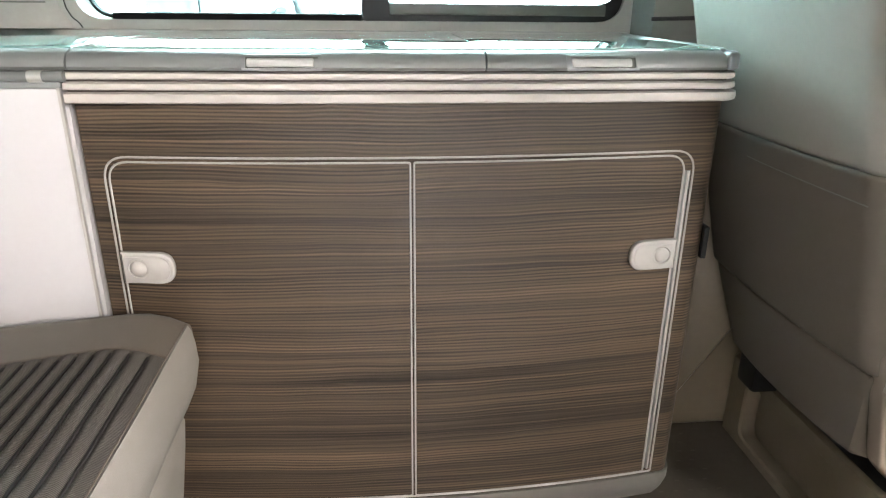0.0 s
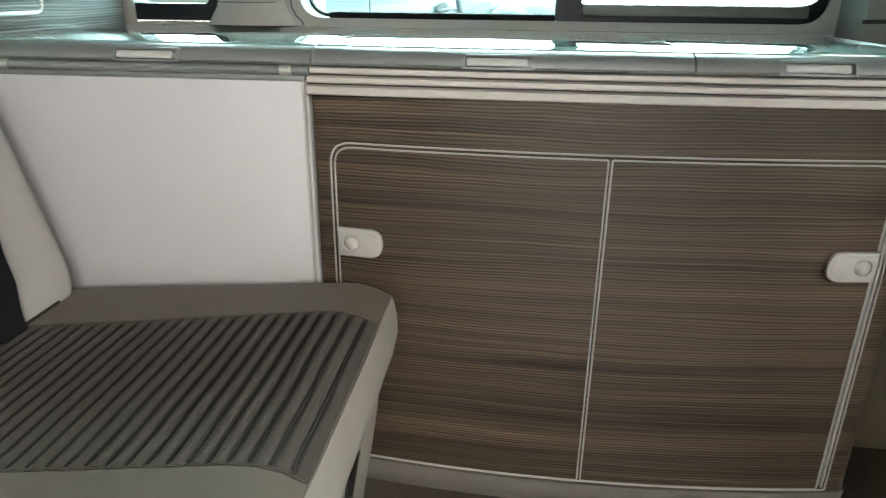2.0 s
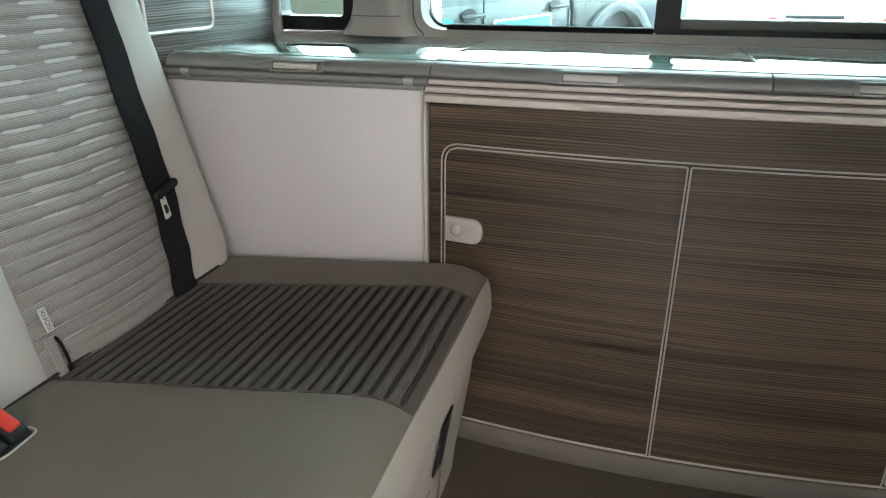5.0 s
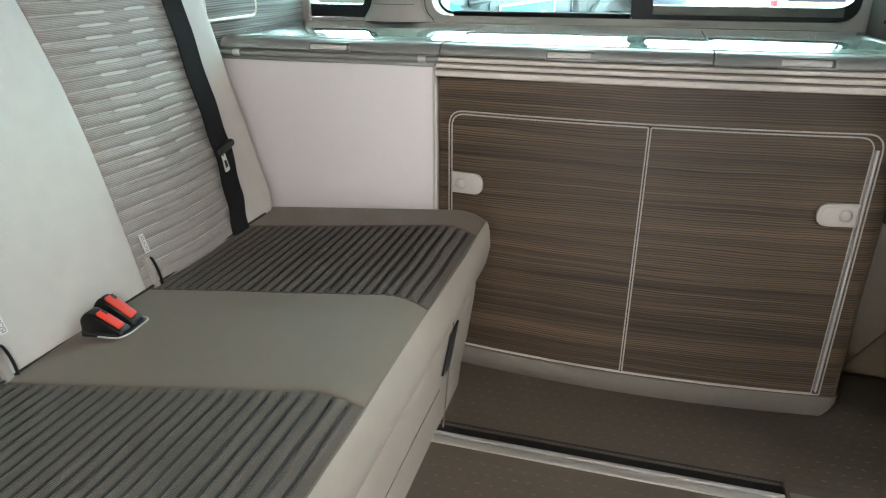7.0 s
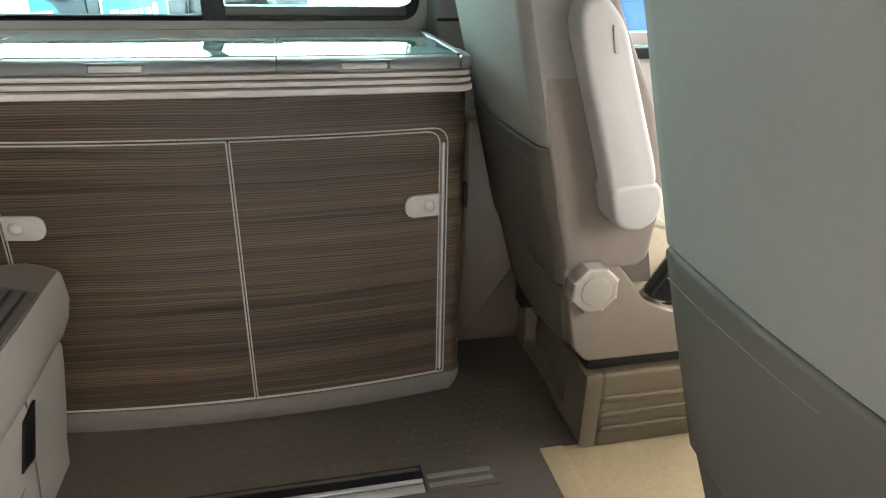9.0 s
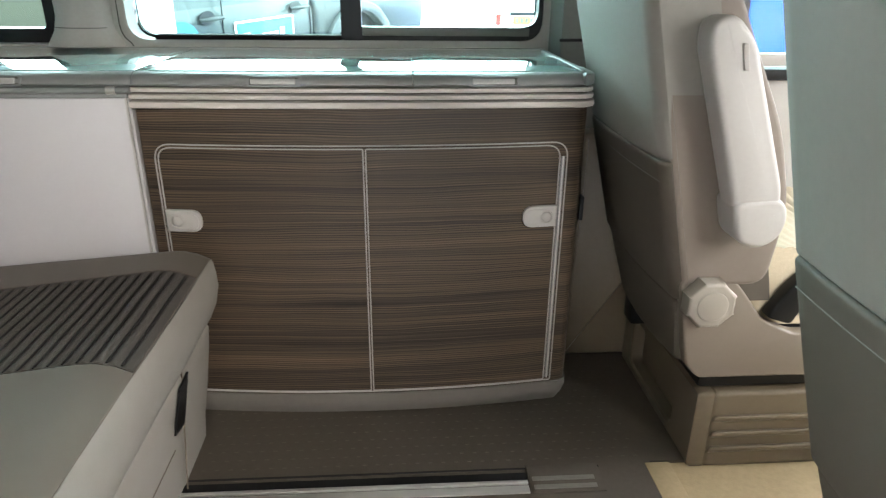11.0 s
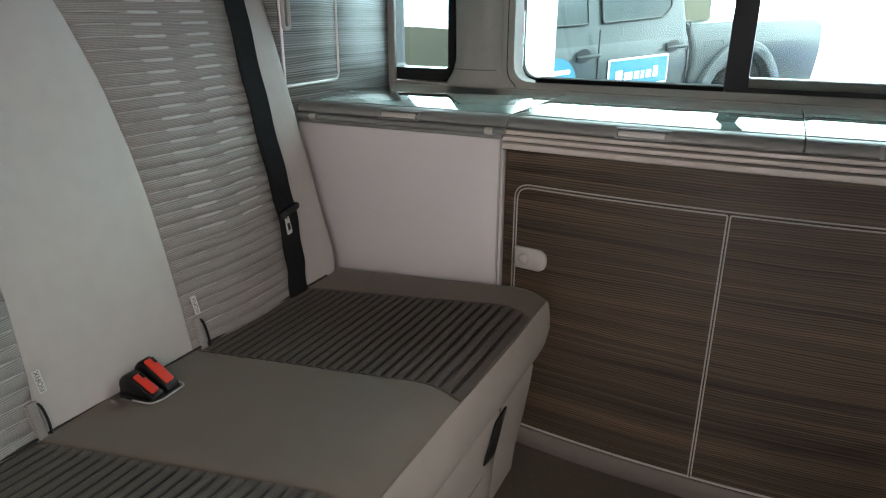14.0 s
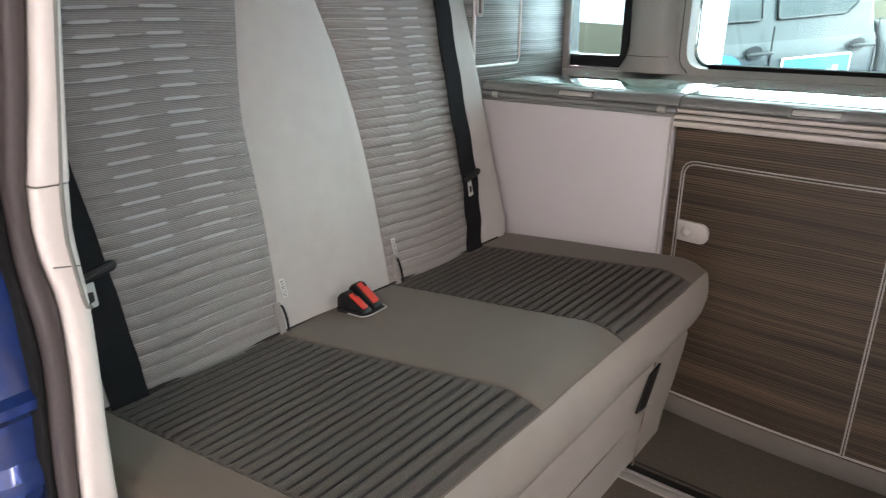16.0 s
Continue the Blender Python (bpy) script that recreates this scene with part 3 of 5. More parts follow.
for i in range(46):
    for j in range(46):
        x, y = -0.42 + 0.029 * i + (0.0145 if j % 2 else 0), -1.05 + 0.029 * j
        if -0.30 < y < -0.2 or y > 0.03 + 0.15 * x * x and x < 0.5 or (x > 0.6):
            continue
        if x < -0.37 and y < 0:
            continue
        a = [bm.verts.new((x + u, y + v, 0.0)) for u, v in ((-0.0045, -0.0016), (0.0045, -0.0016), (0.0045, 0.0016), (-0.0045, 0.0016))]
        t = [bm.verts.new((x + u, y + v, 0.0004)) for u, v in ((-0.003, -0.0007), (0.003, -0.0007), (0.003, 0.0007), (-0.003, 0.0007))]
        bm.faces.new(t)
        for k in range(4):
            bm.faces.new((a[k], a[(k + 1) % 4], t[(k + 1) % 4], t[k]))
tagged(part("floor_studs", bm, M_PIP, None, "", False), "small raised rubber dashes on the floor", "studs", "", "stuff")


# ---- kitchen cabinet ----
def bow(x):
    return 0.16 * x * x


def front(x0, x1, z0, z1, y0, y1, r=0.0, seg=24, edge=0.0):
    """A panel that follows the bowed front: outline in x and z with rounded corners, from depth y0 to y1."""
    poly = round_poly(rect(x0, x1, z0, z1), r, 6)
    dense = []
    for i, (a, b) in enumerate(zip(poly, poly[1:] + poly[:1])):
        n = max(1, int(abs(b[0] - a[0]) / 0.04))
        dense += [(a[0] + (b[0] - a[0]) * k / n, a[1] + (b[1] - a[1]) * k / n) for k in range(n)]
    xs = np.linspace(x0, x1, seg + 1)
    bm = extrude(dense, y0, y1, lambda u, v, w: (u, w, v), edge)
    # strips, so that the faces bend
    for x in xs[1:-1]:
        bmesh.ops.bisect_plane(bm, geom=bm.verts[:] + bm.edges[:] + bm.faces[:], plane_co=(x, 0, 0), plane_no=(1, 0, 0))
    for v in bm.verts:
        v.co.y += bow(v.co.x)
    return bm


def bow_top(x):
    """The worktop's edge is almost straight."""
    return 0.06 * min(0.2025, x * x)


def moulding(profile, x0, x1, turn=True, n=30, bend=bow):
    """A profile in (depth, height) run along the bowed front, and round the right-hand corner."""
    rings = [[(x, bend(x) + d, z) for d, z in profile] for x in np.linspace(x0, x1, n)]
    if turn:
        cx, cy = x1, bend(x1) + 0.03
        for k in range(1, 7):
            a = math.pi / 2 * k / 6
            rings.append([(cx + (0.03 - d) * math.sin(a), cy - (0.03 - d) * math.cos(a), z) for d, z in profile])
        rings.append([(cx + 0.03 - d, 0.44, z) for d, z in profile])
    return loft(rings)


kit = thing("kitchen_cabinet", (0.0, 0.2, 0.0), "dark grained wood kitchen cabinet with two pale-edged doors", "cabinet")
XR = 0.45
prof = [(0.0, 0.055), (0.0, 0.748), (0.03, 0.748), (0.03, 0.055)]
part("body", moulding(prof, -0.462, XR), M_WOOD, kit, "dark grained wood laminate")
part("side_panel", box(-0.46, -0.445, 0.07, 0.44, 0.02, 0.75), M_WOOD, kit, smooth=False)
plinth = [(-0.004, 0.066), (-0.004, 0.045), (0.004, 0.022), (0.016, 0.002), (0.05, 0.002), (0.05, 0.066)]
part("plinth", moulding(plinth, -0.462, XR), M_PLINTH, kit, "taupe curved plinth")
trims = [
    [(0.010, 0.748), (-0.003, 0.7482), (-0.0075, 0.7500), (-0.0085, 0.7545), (-0.0078, 0.7612), (-0.003, 0.7628), (0.010, 0.763), (0.045, 0.763), (0.045, 0.748)],
    [(0.010, 0.7655), (-0.001, 0.7657), (-0.0048, 0.7672), (-0.0055, 0.7705), (-0.0048, 0.7748), (-0.001, 0.7762), (0.010, 0.7765), (0.045, 0.7765), (0.045, 0.7655)],
    [(0.010, 0.7795), (0.000, 0.7797), (-0.0030, 0.7810), (-0.0036, 0.7842), (-0.0030, 0.7880), (0.000, 0.7892), (0.010, 0.7895), (0.045, 0.7895), (0.045, 0.7795)],
]
# core coloured brown to paint the shadow in the gaps between ridges
part("moulding_core", moulding([(0.0065, 0.7485), (0.0065, 0.7915), (0.046, 0.7915), (0.046, 0.7485)], -0.4612, XR - 0.001, bend=bow_top), M_GROOVE, kit, "brown shadow gap between the ridges")
for pr in trims:
    part("trim_moulding", moulding(pr, -0.4615, XR, bend=bow_top), M_MOULD, kit, "pale ridged moulding")
# recess line of the door opening
def outline(x0, x1, z0, z1, r, d):
    pts = []
    poly = round_poly(rect(x0, x1, z0, z1), r, 8)
    for a, b in zip(poly, poly[1:] + poly[:1]):
        n = max(1, int(abs(b[0] - a[0]) / 0.03))
        pts += [(a[0] + (b[0] - a[0]) * k / n, a[1] + (b[1] - a[1]) * k / n) for k in range(n)]
    return [(x, bow(x) + d, z) for x, z in pts]


part("opening_edge", tube(outline(-0.437, 0.438, 0.071, 0.6715, [0.004, 0.004, 0.036, 0.036], -0.001), 0.0016, 8, True), M_PLAST, kit, "pale opening bead")
for s, x0, x1, rr in ((-1, -0.429, -0.0028, [0.003, 0.003, 0.003, 0.03]), (1, 0.0028, 0.420, [0.003, 0.003, 0.03, 0.003])):
    d = part("door", front(x0 + 0.002, x1 - 0.002, 0.078, 0.664, -0.005, 0.012, rr, 12), M_WOOD, kit, "dark wood sliding door")
    part("door_edge", tube(outline(x0, x1, 0.0765, 0.6655, rr, -0.005), 0.0015, 8, True), M_PLAST, d, "pale edge strip")
    hx = -0.429 if s < 0 else 0.421
    pl = round_poly([(hx, 0.483), (hx - s * 0.078, 0.483), (hx - s * 0.078, 0.532), (hx, 0.532)], [0.002, 0.0245, 0.0245, 0.002], 8)
    bmh = extrude(pl, -0.0155, -0.004, XYZ, 0.003, 3)
    for v in bmh.verts:
        v.co.y += bow(v.co.x)
    h = part("handle", bmh, M_PLAST, d, "cream oblong push latch")
    pl = round_poly([(hx - s * 0.003, 0.4895), (hx - s * 0.072, 0.4895), (hx - s * 0.072, 0.5255), (hx - s * 0.003, 0.5255)], [0.002, 0.018, 0.018, 0.002], 8)
    bmh = extrude(pl, -0.0168, -0.014, XYZ, 0.0012, 2)
    for v in bmh.verts:
        v.co.y += bow(v.co.x)
    part("latch_plate", bmh, M_PLAST, h)
    cx = hx - s * 0.026
    bmh = bmesh.new()
    bmesh.ops.create_uvsphere(bmh, u_segments=20, v_segments=10, radius=0.0125)
    for v in bmh.verts:
        v.co = Vector((cx + v.co.x, bow(cx) - 0.0155 + v.co.y * 0.55, 0.508 + v.co.z))
    ring = [(cx + 0.0145 * math.cos(a), bow(cx) - 0.0172, 0.508 + 0.0145 * math.sin(a)) for a in np.linspace(0, 2 * math.pi, 28, endpoint=False)]
    part("button_rim", tube(ring, 0.0014, 6, True), M_TRIM, h)
    part("push_button", bmh, M_PLAST, h, "domed push button")
# the gap at the free end of the closed right-hand door shows its track
part("door_track", box(0.424, 0.433, bow(0.43) - 0.002, bow(0.43) + 0.01, 0.08, 0.64), M_ALUDK, kit, "dark metal track", smooth=False)
part("track_lip", tube([(0.4285, bow(0.43) - 0.004, 0.08), (0.4285, bow(0.43) - 0.004, 0.64)], 0.002), M_ALU, kit, "bright track lip")

part("side_catch", box(0.4805, 0.489, 0.045, 0.075, 0.485, 0.54, 0.002), M_BLACK, kit, "black side catch")

# ---- side cabinet beside the bench ----
side = thing("side_cabinet", (-0.7, 0.2, 0.0), "low pale side cabinet behind the bench seat end", "cabinet")
part("body", box(-1.0, -0.466, 0.026, 0.45, 0.001, 0.79), M_WHITE, side, smooth=False)
part("front_panel", box(-0.998, -0.470, 0.008, 0.025, 0.05, 0.768, 0.002), M_WHITE, side, "plain pale laminate panel")
part("panel_edge", box(-0.4695, -0.4655, 0.005, 0.0105, 0.05, 0.770, 0.001), M_PLAST, side, "thin aluminium edge")
part("edge_strip", box(-0.998, -0.4635, 0.0055, 0.0255, 0.7685, 0.7775, 0.002), M_ALUDK, side, "grey top strip")
part("hinge_tube", tube([(-0.998, 0.004, 0.7845), (-0.456, 0.004, 0.7845)], 0.0072, 12), M_ALUDK, side, "aluminium hinge tube")
part("hinge_knuckle", tube([(-0.958, 0.004, 0.7845), (-0.94, 0.004, 0.7845)], 0.0082, 12), M_ALU, side)
part("hinge_knuckle", tube([(-0.50, 0.004, 0.7845), (-0.482, 0.004, 0.7845)], 0.0082, 12), M_ALU, side)

# ---- worktop lids ----
NOSE = [(-0.006, 0.7925), (-0.0105, 0.797), (-0.009, 0.804), (-0.001, 0.8135), (0.012, 0.8178), (0.03, 0.8188), (0.03, 0.7925)]
for x0, x1, h0, h1 in ((-0.992, -0.4527, -0.757, -0.664), (-0.4501, 0.1012, -0.218, -0.126), (0.1038, 0.452, 0.222, 0.312)):
    lid = thing("worktop_lid", ((x0 + x1) / 2, 0.2, 0.79), "tinted glass worktop lid with a metal nose and pull", "worktop lid", "worktop lids")
    right = x1 > 0.4
    n = moulding(NOSE, x0, x1, False, bend=bow_top)
    part("nose_profile", n, M_ALUDK, lid, "grey anodised nose profile")
    ys = [(x, bow_top(x) + 0.021) for x in np.linspace(x0 - 0.0004, x1 + 0.0004, 14)]
    bmg = extrude([*ys, (x1 + 0.0004, 0.450), (x0 - 0.0004, 0.450)], 0.7935, 0.8205, XZY, 0.0008, 2)
    part("glass_top", bmg, M_LIDGLASS, lid, "green tinted glass top", angle=30)
    hy = bow_top((h0 + h1) / 2)
    def lean(bz):
        for v in bz.verts:
            v.co.y += max(0, v.co.z - 0.803) * 0.8
        return bz

    hd = part("pull_frame", lean(ring_frame(rect(h0 - 0.007, h1 + 0.007, 0.7935, 0.8135), rect(h0 - 0.002, h1 + 0.002, 0.7965, 0.8105), hy - 0.0135, hy - 0.004, 0.003, 0.002)), M_ALUDK, lid, "raised pull frame")
    part("pull_gap", lean(box(h0 - 0.002, h1 + 0.002, hy - 0.0112, hy - 0.006, 0.7965, 0.8105)), M_RAIL, hd, "grey recess", smooth=False)
    part("pull_bar", lean(extrude(round_poly(rect(h0, h1 - 0.004, 0.798, 0.809), 0.003), hy - 0.0145, hy - 0.0105, XYZ, 0.002)), M_PULL, hd, "pale pull bar")
    if right:
        edge = [(0.4525 + 0.0, 0.03), (0.462, 0.03), (0.4675, 0.045), (0.4675, 0.450), (0.4525, 0.450)]
        part("end_profile", extrude(round_poly(edge, [0, 0.004, 0.006, 0, 0]), 0.7925, 0.8215, XZY, 0.003), M_ALUDK, lid, "grey end strip")
        part("corner_cap", extrude(round_poly([(0.4545, bow_top(0.45) - 0.010), (0.474, bow_top(0.45) - 0.004), (0.484, bow_top(0.45) + 0.02), (0.484, 0.13), (0.4685, 0.13), (0.4545, 0.028)], 0.008), 0.7925, 0.8175, XZY, 0.006), M_ALUDK, lid, "grey corner cap")

# ---- rear wardrobe above the worktop ----
ward = thing("rear_wardrobe", (-1.2, 0.15, 0.8), "tall grained wardrobe with a silver-edged door", "wardrobe")
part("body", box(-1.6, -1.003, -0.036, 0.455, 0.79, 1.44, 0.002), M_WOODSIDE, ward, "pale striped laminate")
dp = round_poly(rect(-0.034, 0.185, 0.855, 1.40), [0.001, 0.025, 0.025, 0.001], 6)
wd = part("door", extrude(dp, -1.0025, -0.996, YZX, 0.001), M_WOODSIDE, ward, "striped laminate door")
part("door_edge", tube([(-0.997, y, z) for y, z in dp], 0.0042, 8, True), M_ALU, wd, "silver edge bead")
hp = round_poly(rect(-0.033, -0.012, 0.985, 1.12), 0.008, 5)
hr = part("handle_recess", extrude(hp, -0.996, -0.990, YZX, 0.001), M_TRIMDK, wd, "dark recessed grip")
part("recess_rim", tube([(-0.990, y, z) for y, z in hp], 0.005, 8, True), M_PLAST, hr, "cream rim")


# ---- bench seat ----
bench = thing("bench_seat", (-0.65, -0.63, 0.0), "two-seat taupe bench with ribbed inserts and pale backrest", "bench seat")
Y_R, Y_L = -0.028, -1.232


def top_z(x):
    """Height of the seat's top along its depth."""
    t = (x + 0.93) / 0.60
    return 0.425 + 0.047 * t - 0.024 * max(0, (t - 0.88) / 0.12) ** 2


RIB = 0.0080


def rib_wave(x, y):
    return 0.06 * noise.noise((x * 9, y * 11, 1.7)) + 0.03 * noise.noise((x * 30, y * 45, 4.1))


def seat_slab(right, left, ribs=0, ends=(0.004, 0.004), drop=(0.003, 0.003)):
    """A length of the seat's top between two seams, each given by its y at the front and at the rear."""
    n = 28 * 12 if ribs else 24
    xs = [-0.93 + 0.603 * k / n for k in range(n + 1)]
    at = lambda seam, x: seam[0] + (seam[1] - seam[0]) * (-0.331 - x) / 0.52
    L = right[0] - left[0]
    m = 16
    fr = sorted({0.0, 1.0, *[ends[0] / L * (1 - math.cos(math.pi / 2 * k / 4)) for k in range(5)], *[1 - ends[1] / L * (1 - math.cos(math.pi / 2 * k / 4)) for k in range(5)], *np.linspace(0.05, 0.95, m)})
    rings = []
    for f in fr:
        d0, d1 = f * L, (1 - f) * L
        sink = 0.0
        if d0 < ends[0]:
            sink += drop[0] * (1 - math.sqrt(max(0, 1 - (1 - d0 / ends[0]) ** 2)))
        if d1 < ends[1]:
            sink += drop[1] * (1 - math.sqrt(max(0, 1 - (1 - d1 / ends[1]) ** 2)))
        ring = []
        for x in xs:
            y = at(right, x) + (at(left, x) - at(right, x)) * f
            z = top_z(x)
            if ribs:
                u = ((-0.3465 - x) / 0.0207 + rib_wave(x, y)) % 1.0
                fade = min(1, max(0, (-0.337 - x) / 0.004)) * min(1, max(0.0, (d0 - 0.001) / 0.006)) * min(1, max(0.0, (d1 - 0.001) / 0.006))
                z += (RIB * (1 - abs(2 * u ** 0.9 - 1) ** 2.0) - RIB * 0.8) * fade
            else:
                z += 0.0018 * noise.noise((x * 5, y * 5, 0.3)) + 0.004 * math.sin(math.pi * min(1, max(0, f))) * (1 if L < 0.3 and L > 0.2 else 0)
            ring.append((x, y, z - sink))
        ring += [(-0.335, ring[-1][1], 0.36), (-0.93, ring[0][1], 0.36)]
        rings.append(ring)
    return loft(rings)


SEAMS = [(Y_R, Y_R), (-0.151, -0.196), (-0.489, -0.527), (-0.768, -0.836), (-1.116, -1.157), (Y_L, Y_L)]
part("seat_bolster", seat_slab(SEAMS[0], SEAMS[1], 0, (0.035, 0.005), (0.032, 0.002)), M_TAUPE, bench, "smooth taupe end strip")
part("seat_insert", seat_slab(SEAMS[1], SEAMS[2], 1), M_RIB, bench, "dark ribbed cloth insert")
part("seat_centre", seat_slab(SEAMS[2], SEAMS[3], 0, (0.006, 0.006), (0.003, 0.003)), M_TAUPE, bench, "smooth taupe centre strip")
part("seat_insert", seat_slab(SEAMS[3], SEAMS[4], 1), M_RIB, bench, "dark ribbed cloth insert")
# dark rib seams, thickened to paint the shade in the valleys
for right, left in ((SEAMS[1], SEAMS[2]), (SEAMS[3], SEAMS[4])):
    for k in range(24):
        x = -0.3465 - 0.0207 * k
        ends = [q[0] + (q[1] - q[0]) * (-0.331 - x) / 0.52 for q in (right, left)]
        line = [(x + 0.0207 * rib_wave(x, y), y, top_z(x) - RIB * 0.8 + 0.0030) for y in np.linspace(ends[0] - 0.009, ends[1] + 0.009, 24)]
        part("rib_seam_shade", tube(line, 0.0022, 6), M_SEAMSHADE, bench)
part("seat_bolster", seat_slab(SEAMS[4], SEAMS[5], 0, (0.005, 0.035), (0.002, 0.032)), M_TAUPE, bench, "smooth taupe end strip")


def band(profile, y0, y1, r, put_n=14, wob=0.0):
    poly = profile
    rings = []
    st = [(y0 - r * (1 - math.cos(math.pi / 2 * k / 5)), r * (1 - math.sin(math.pi / 2 * k / 5))) for k in range(6)]
    en = [(y1 + (y0 - y), d) for y, d in st][::-1]
    mid = [(y0 + (y1 - y0) * f, 0) for f in np.linspace(0.06, 0.94, put_n)]
    for y, d in st + mid + en:
        rings.append([(x + wob * noise.noise((x * 4, y * 6, z * 6)), y, z) for x, z in offset2d(poly, d)])
    return loft(rings)


fb = [(-0.42, 0.30), (-0.358, 0.298), (-0.338, 0.312), (-0.324, 0.345), (-0.3165, 0.385), (-0.3185, 0.415), (-0.3215, 0.434), (-0.3262, 0.4440), (-0.345, 0.4385), (-0.42, 0.428)]
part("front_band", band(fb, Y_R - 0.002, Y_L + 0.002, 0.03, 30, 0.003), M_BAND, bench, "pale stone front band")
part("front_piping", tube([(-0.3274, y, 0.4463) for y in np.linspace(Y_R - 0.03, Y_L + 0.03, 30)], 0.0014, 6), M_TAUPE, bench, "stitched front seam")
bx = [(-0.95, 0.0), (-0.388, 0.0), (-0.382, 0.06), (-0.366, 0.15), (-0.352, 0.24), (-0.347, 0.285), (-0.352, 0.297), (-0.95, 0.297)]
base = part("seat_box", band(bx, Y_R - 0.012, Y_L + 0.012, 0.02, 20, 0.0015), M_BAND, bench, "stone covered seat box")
part("box_seam", tube([(-0.3655 + 0.0, y, 0.152) for y in np.linspace(-0.30, Y_L + 0.03, 12)], 0.002, 6), M_TAUPE, base, "stitched seam")
sl = [(-0.236, 0.287), (-0.289, 0.281), (-0.314, 0.196), (-0.257, 0.184)]
bms = extrude(sl, 0, 0.004, lambda u, v, w: (-0.3425 - (0.30 - v) * 0.135 + w, u, v))
part("slot", bms, M_BLACK, base, "black pull slot", smooth=False)
part("fold", tube([(-0.3465 - 0.02 * (k / 9), -0.255 - 0.012 * k / 9, 0.30 - 0.30 * k / 9 * 0.9) for k in range(10)], 0.0018, 6), M_TAUPE, base)

# backrest
SL = 0.275
NV = Vector((1, 0, SL)).normalized()


def back_pt(y, z, d):
    return Vector((-0.85 - SL * (z - 0.428), y, z)) + NV * d


def lerp(tab, z):
    zs, vs = zip(*tab)
    return float(np.interp(z, zs, vs))


CL = [(0.40, -0.832), (0.431, -0.829), (0.52, -0.812), (0.623, -0.802), (0.72, -0.797), (0.80, -0.794), (0.83, -0.790), (0.87, -0.782), (1.014, -0.745), (1.2, -0.70)]
CR = [(0.40, -0.533), (0.436, -0.530), (0.52, -0.523), (0.605, -0.518), (0.70, -0.516), (0.793, -0.518), (0.907, -0.53), (1.016, -0.557), (1.2, -0.62)]
BR = [(0.40, -0.215), (0.7, -0.19), (1.2, -0.16)]
BL = [(0.40, -1.09), (0.7, -1.10), (1.2, -1.12)]
Z0, Z1 = 0.405, 1.16


def stitch_wave(y, z, seed):
    return 0.08 * math.sin(y * 21 + seed) + 0.10 * noise.noise((y * 7, z * 7, seed))


def quilt(y, z, seed):
    """Relief of the quilted cloth."""
    ph = (z - 0.9995) / 0.0205 + stitch_wave(y, z, seed)
    k = min(1.0, max(0.55, 0.55 + (z - 0.52) / 0.4))
    return k * (0.0095 * abs(math.sin(math.pi * ph)) ** 0.65 - 0.0062)


def back_panel(right, left, ribs=False, end=0, puff=0.0, seed=0.0):
    """A length of the backrest's face between two seams; end -1 or 1 rounds the outer edge away."""
    nz, ny = (37 * 8, 30) if ribs else (40, 22)
    rings = []
    for k in range(nz + 1):
        z = Z0 + (Z1 - Z0) * k / nz
        a, b = right(z), left(z)
        ring = []
        for j in range(ny + 1):
            f = j / ny
            y = a + (b - a) * f
            edge = min(f, 1 - f) * abs(b - a)
            d = -0.003 * max(0, 1 - edge / 0.006) + puff * math.sin(math.pi * f)
            if ribs:
                d += quilt(y, z, seed) * min(1, edge / 0.008)
            else:
                d += 0.002 * noise.noise((y * 4, z * 4, seed))
            if end:
                e = (f if end > 0 else 1 - f) * abs(b - a)
                r = 0.04
                if e < r:
                    d -= r * (1 - math.sqrt(max(0.0, 1 - (1 - e / r) ** 2)))
            if z < 0.43:
                d -= 0.015 * ((0.43 - z) / 0.025) ** 2
            if z > Z1 - 0.05:
                d -= 0.05 * (1 - math.sqrt(max(0, 1 - ((z - Z1 + 0.05) / 0.05) ** 2)))
            ring.append(back_pt(y, z, d))
        ring += [back_pt(b, z, -0.08), back_pt(a, z, -0.08)]
        rings.append(ring)
    return loft(rings)


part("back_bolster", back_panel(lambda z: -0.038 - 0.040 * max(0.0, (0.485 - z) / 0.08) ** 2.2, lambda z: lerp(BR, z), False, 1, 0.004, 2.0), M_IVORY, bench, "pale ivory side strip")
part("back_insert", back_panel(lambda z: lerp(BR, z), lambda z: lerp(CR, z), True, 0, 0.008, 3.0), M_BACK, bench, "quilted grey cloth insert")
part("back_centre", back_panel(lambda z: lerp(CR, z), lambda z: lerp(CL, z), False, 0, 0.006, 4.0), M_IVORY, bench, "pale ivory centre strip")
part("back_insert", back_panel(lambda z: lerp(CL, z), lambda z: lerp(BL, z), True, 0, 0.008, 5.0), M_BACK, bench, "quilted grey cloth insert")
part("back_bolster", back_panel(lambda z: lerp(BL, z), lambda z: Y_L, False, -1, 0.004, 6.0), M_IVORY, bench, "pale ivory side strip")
rings = []
for z in (0.30, 0.42, 0.7, 1.0, 1.12):
    rings.append([back_pt(y, z, d) for y, d in round_poly([(Y_R - 0.012, -0.06), (Y_L + 0.008, -0.06), (Y_L + 0.008, -0.15), (Y_R - 0.012, -0.15)], 0.01, 3)])
part("back_shell", loft(rings), M_TRIMDK, bench, "grey back shell")

# dark tube paints the shadow gap where the backrest meets the seat
part("back_gap_shade", tube([back_pt(y, 0.4325, 0.0045) for y in np.linspace(Y_R - 0.09, Y_L + 0.05, 40)], 0.0024, 6), M_SEAMSHADE, bench, "dark line for the shadow gap")

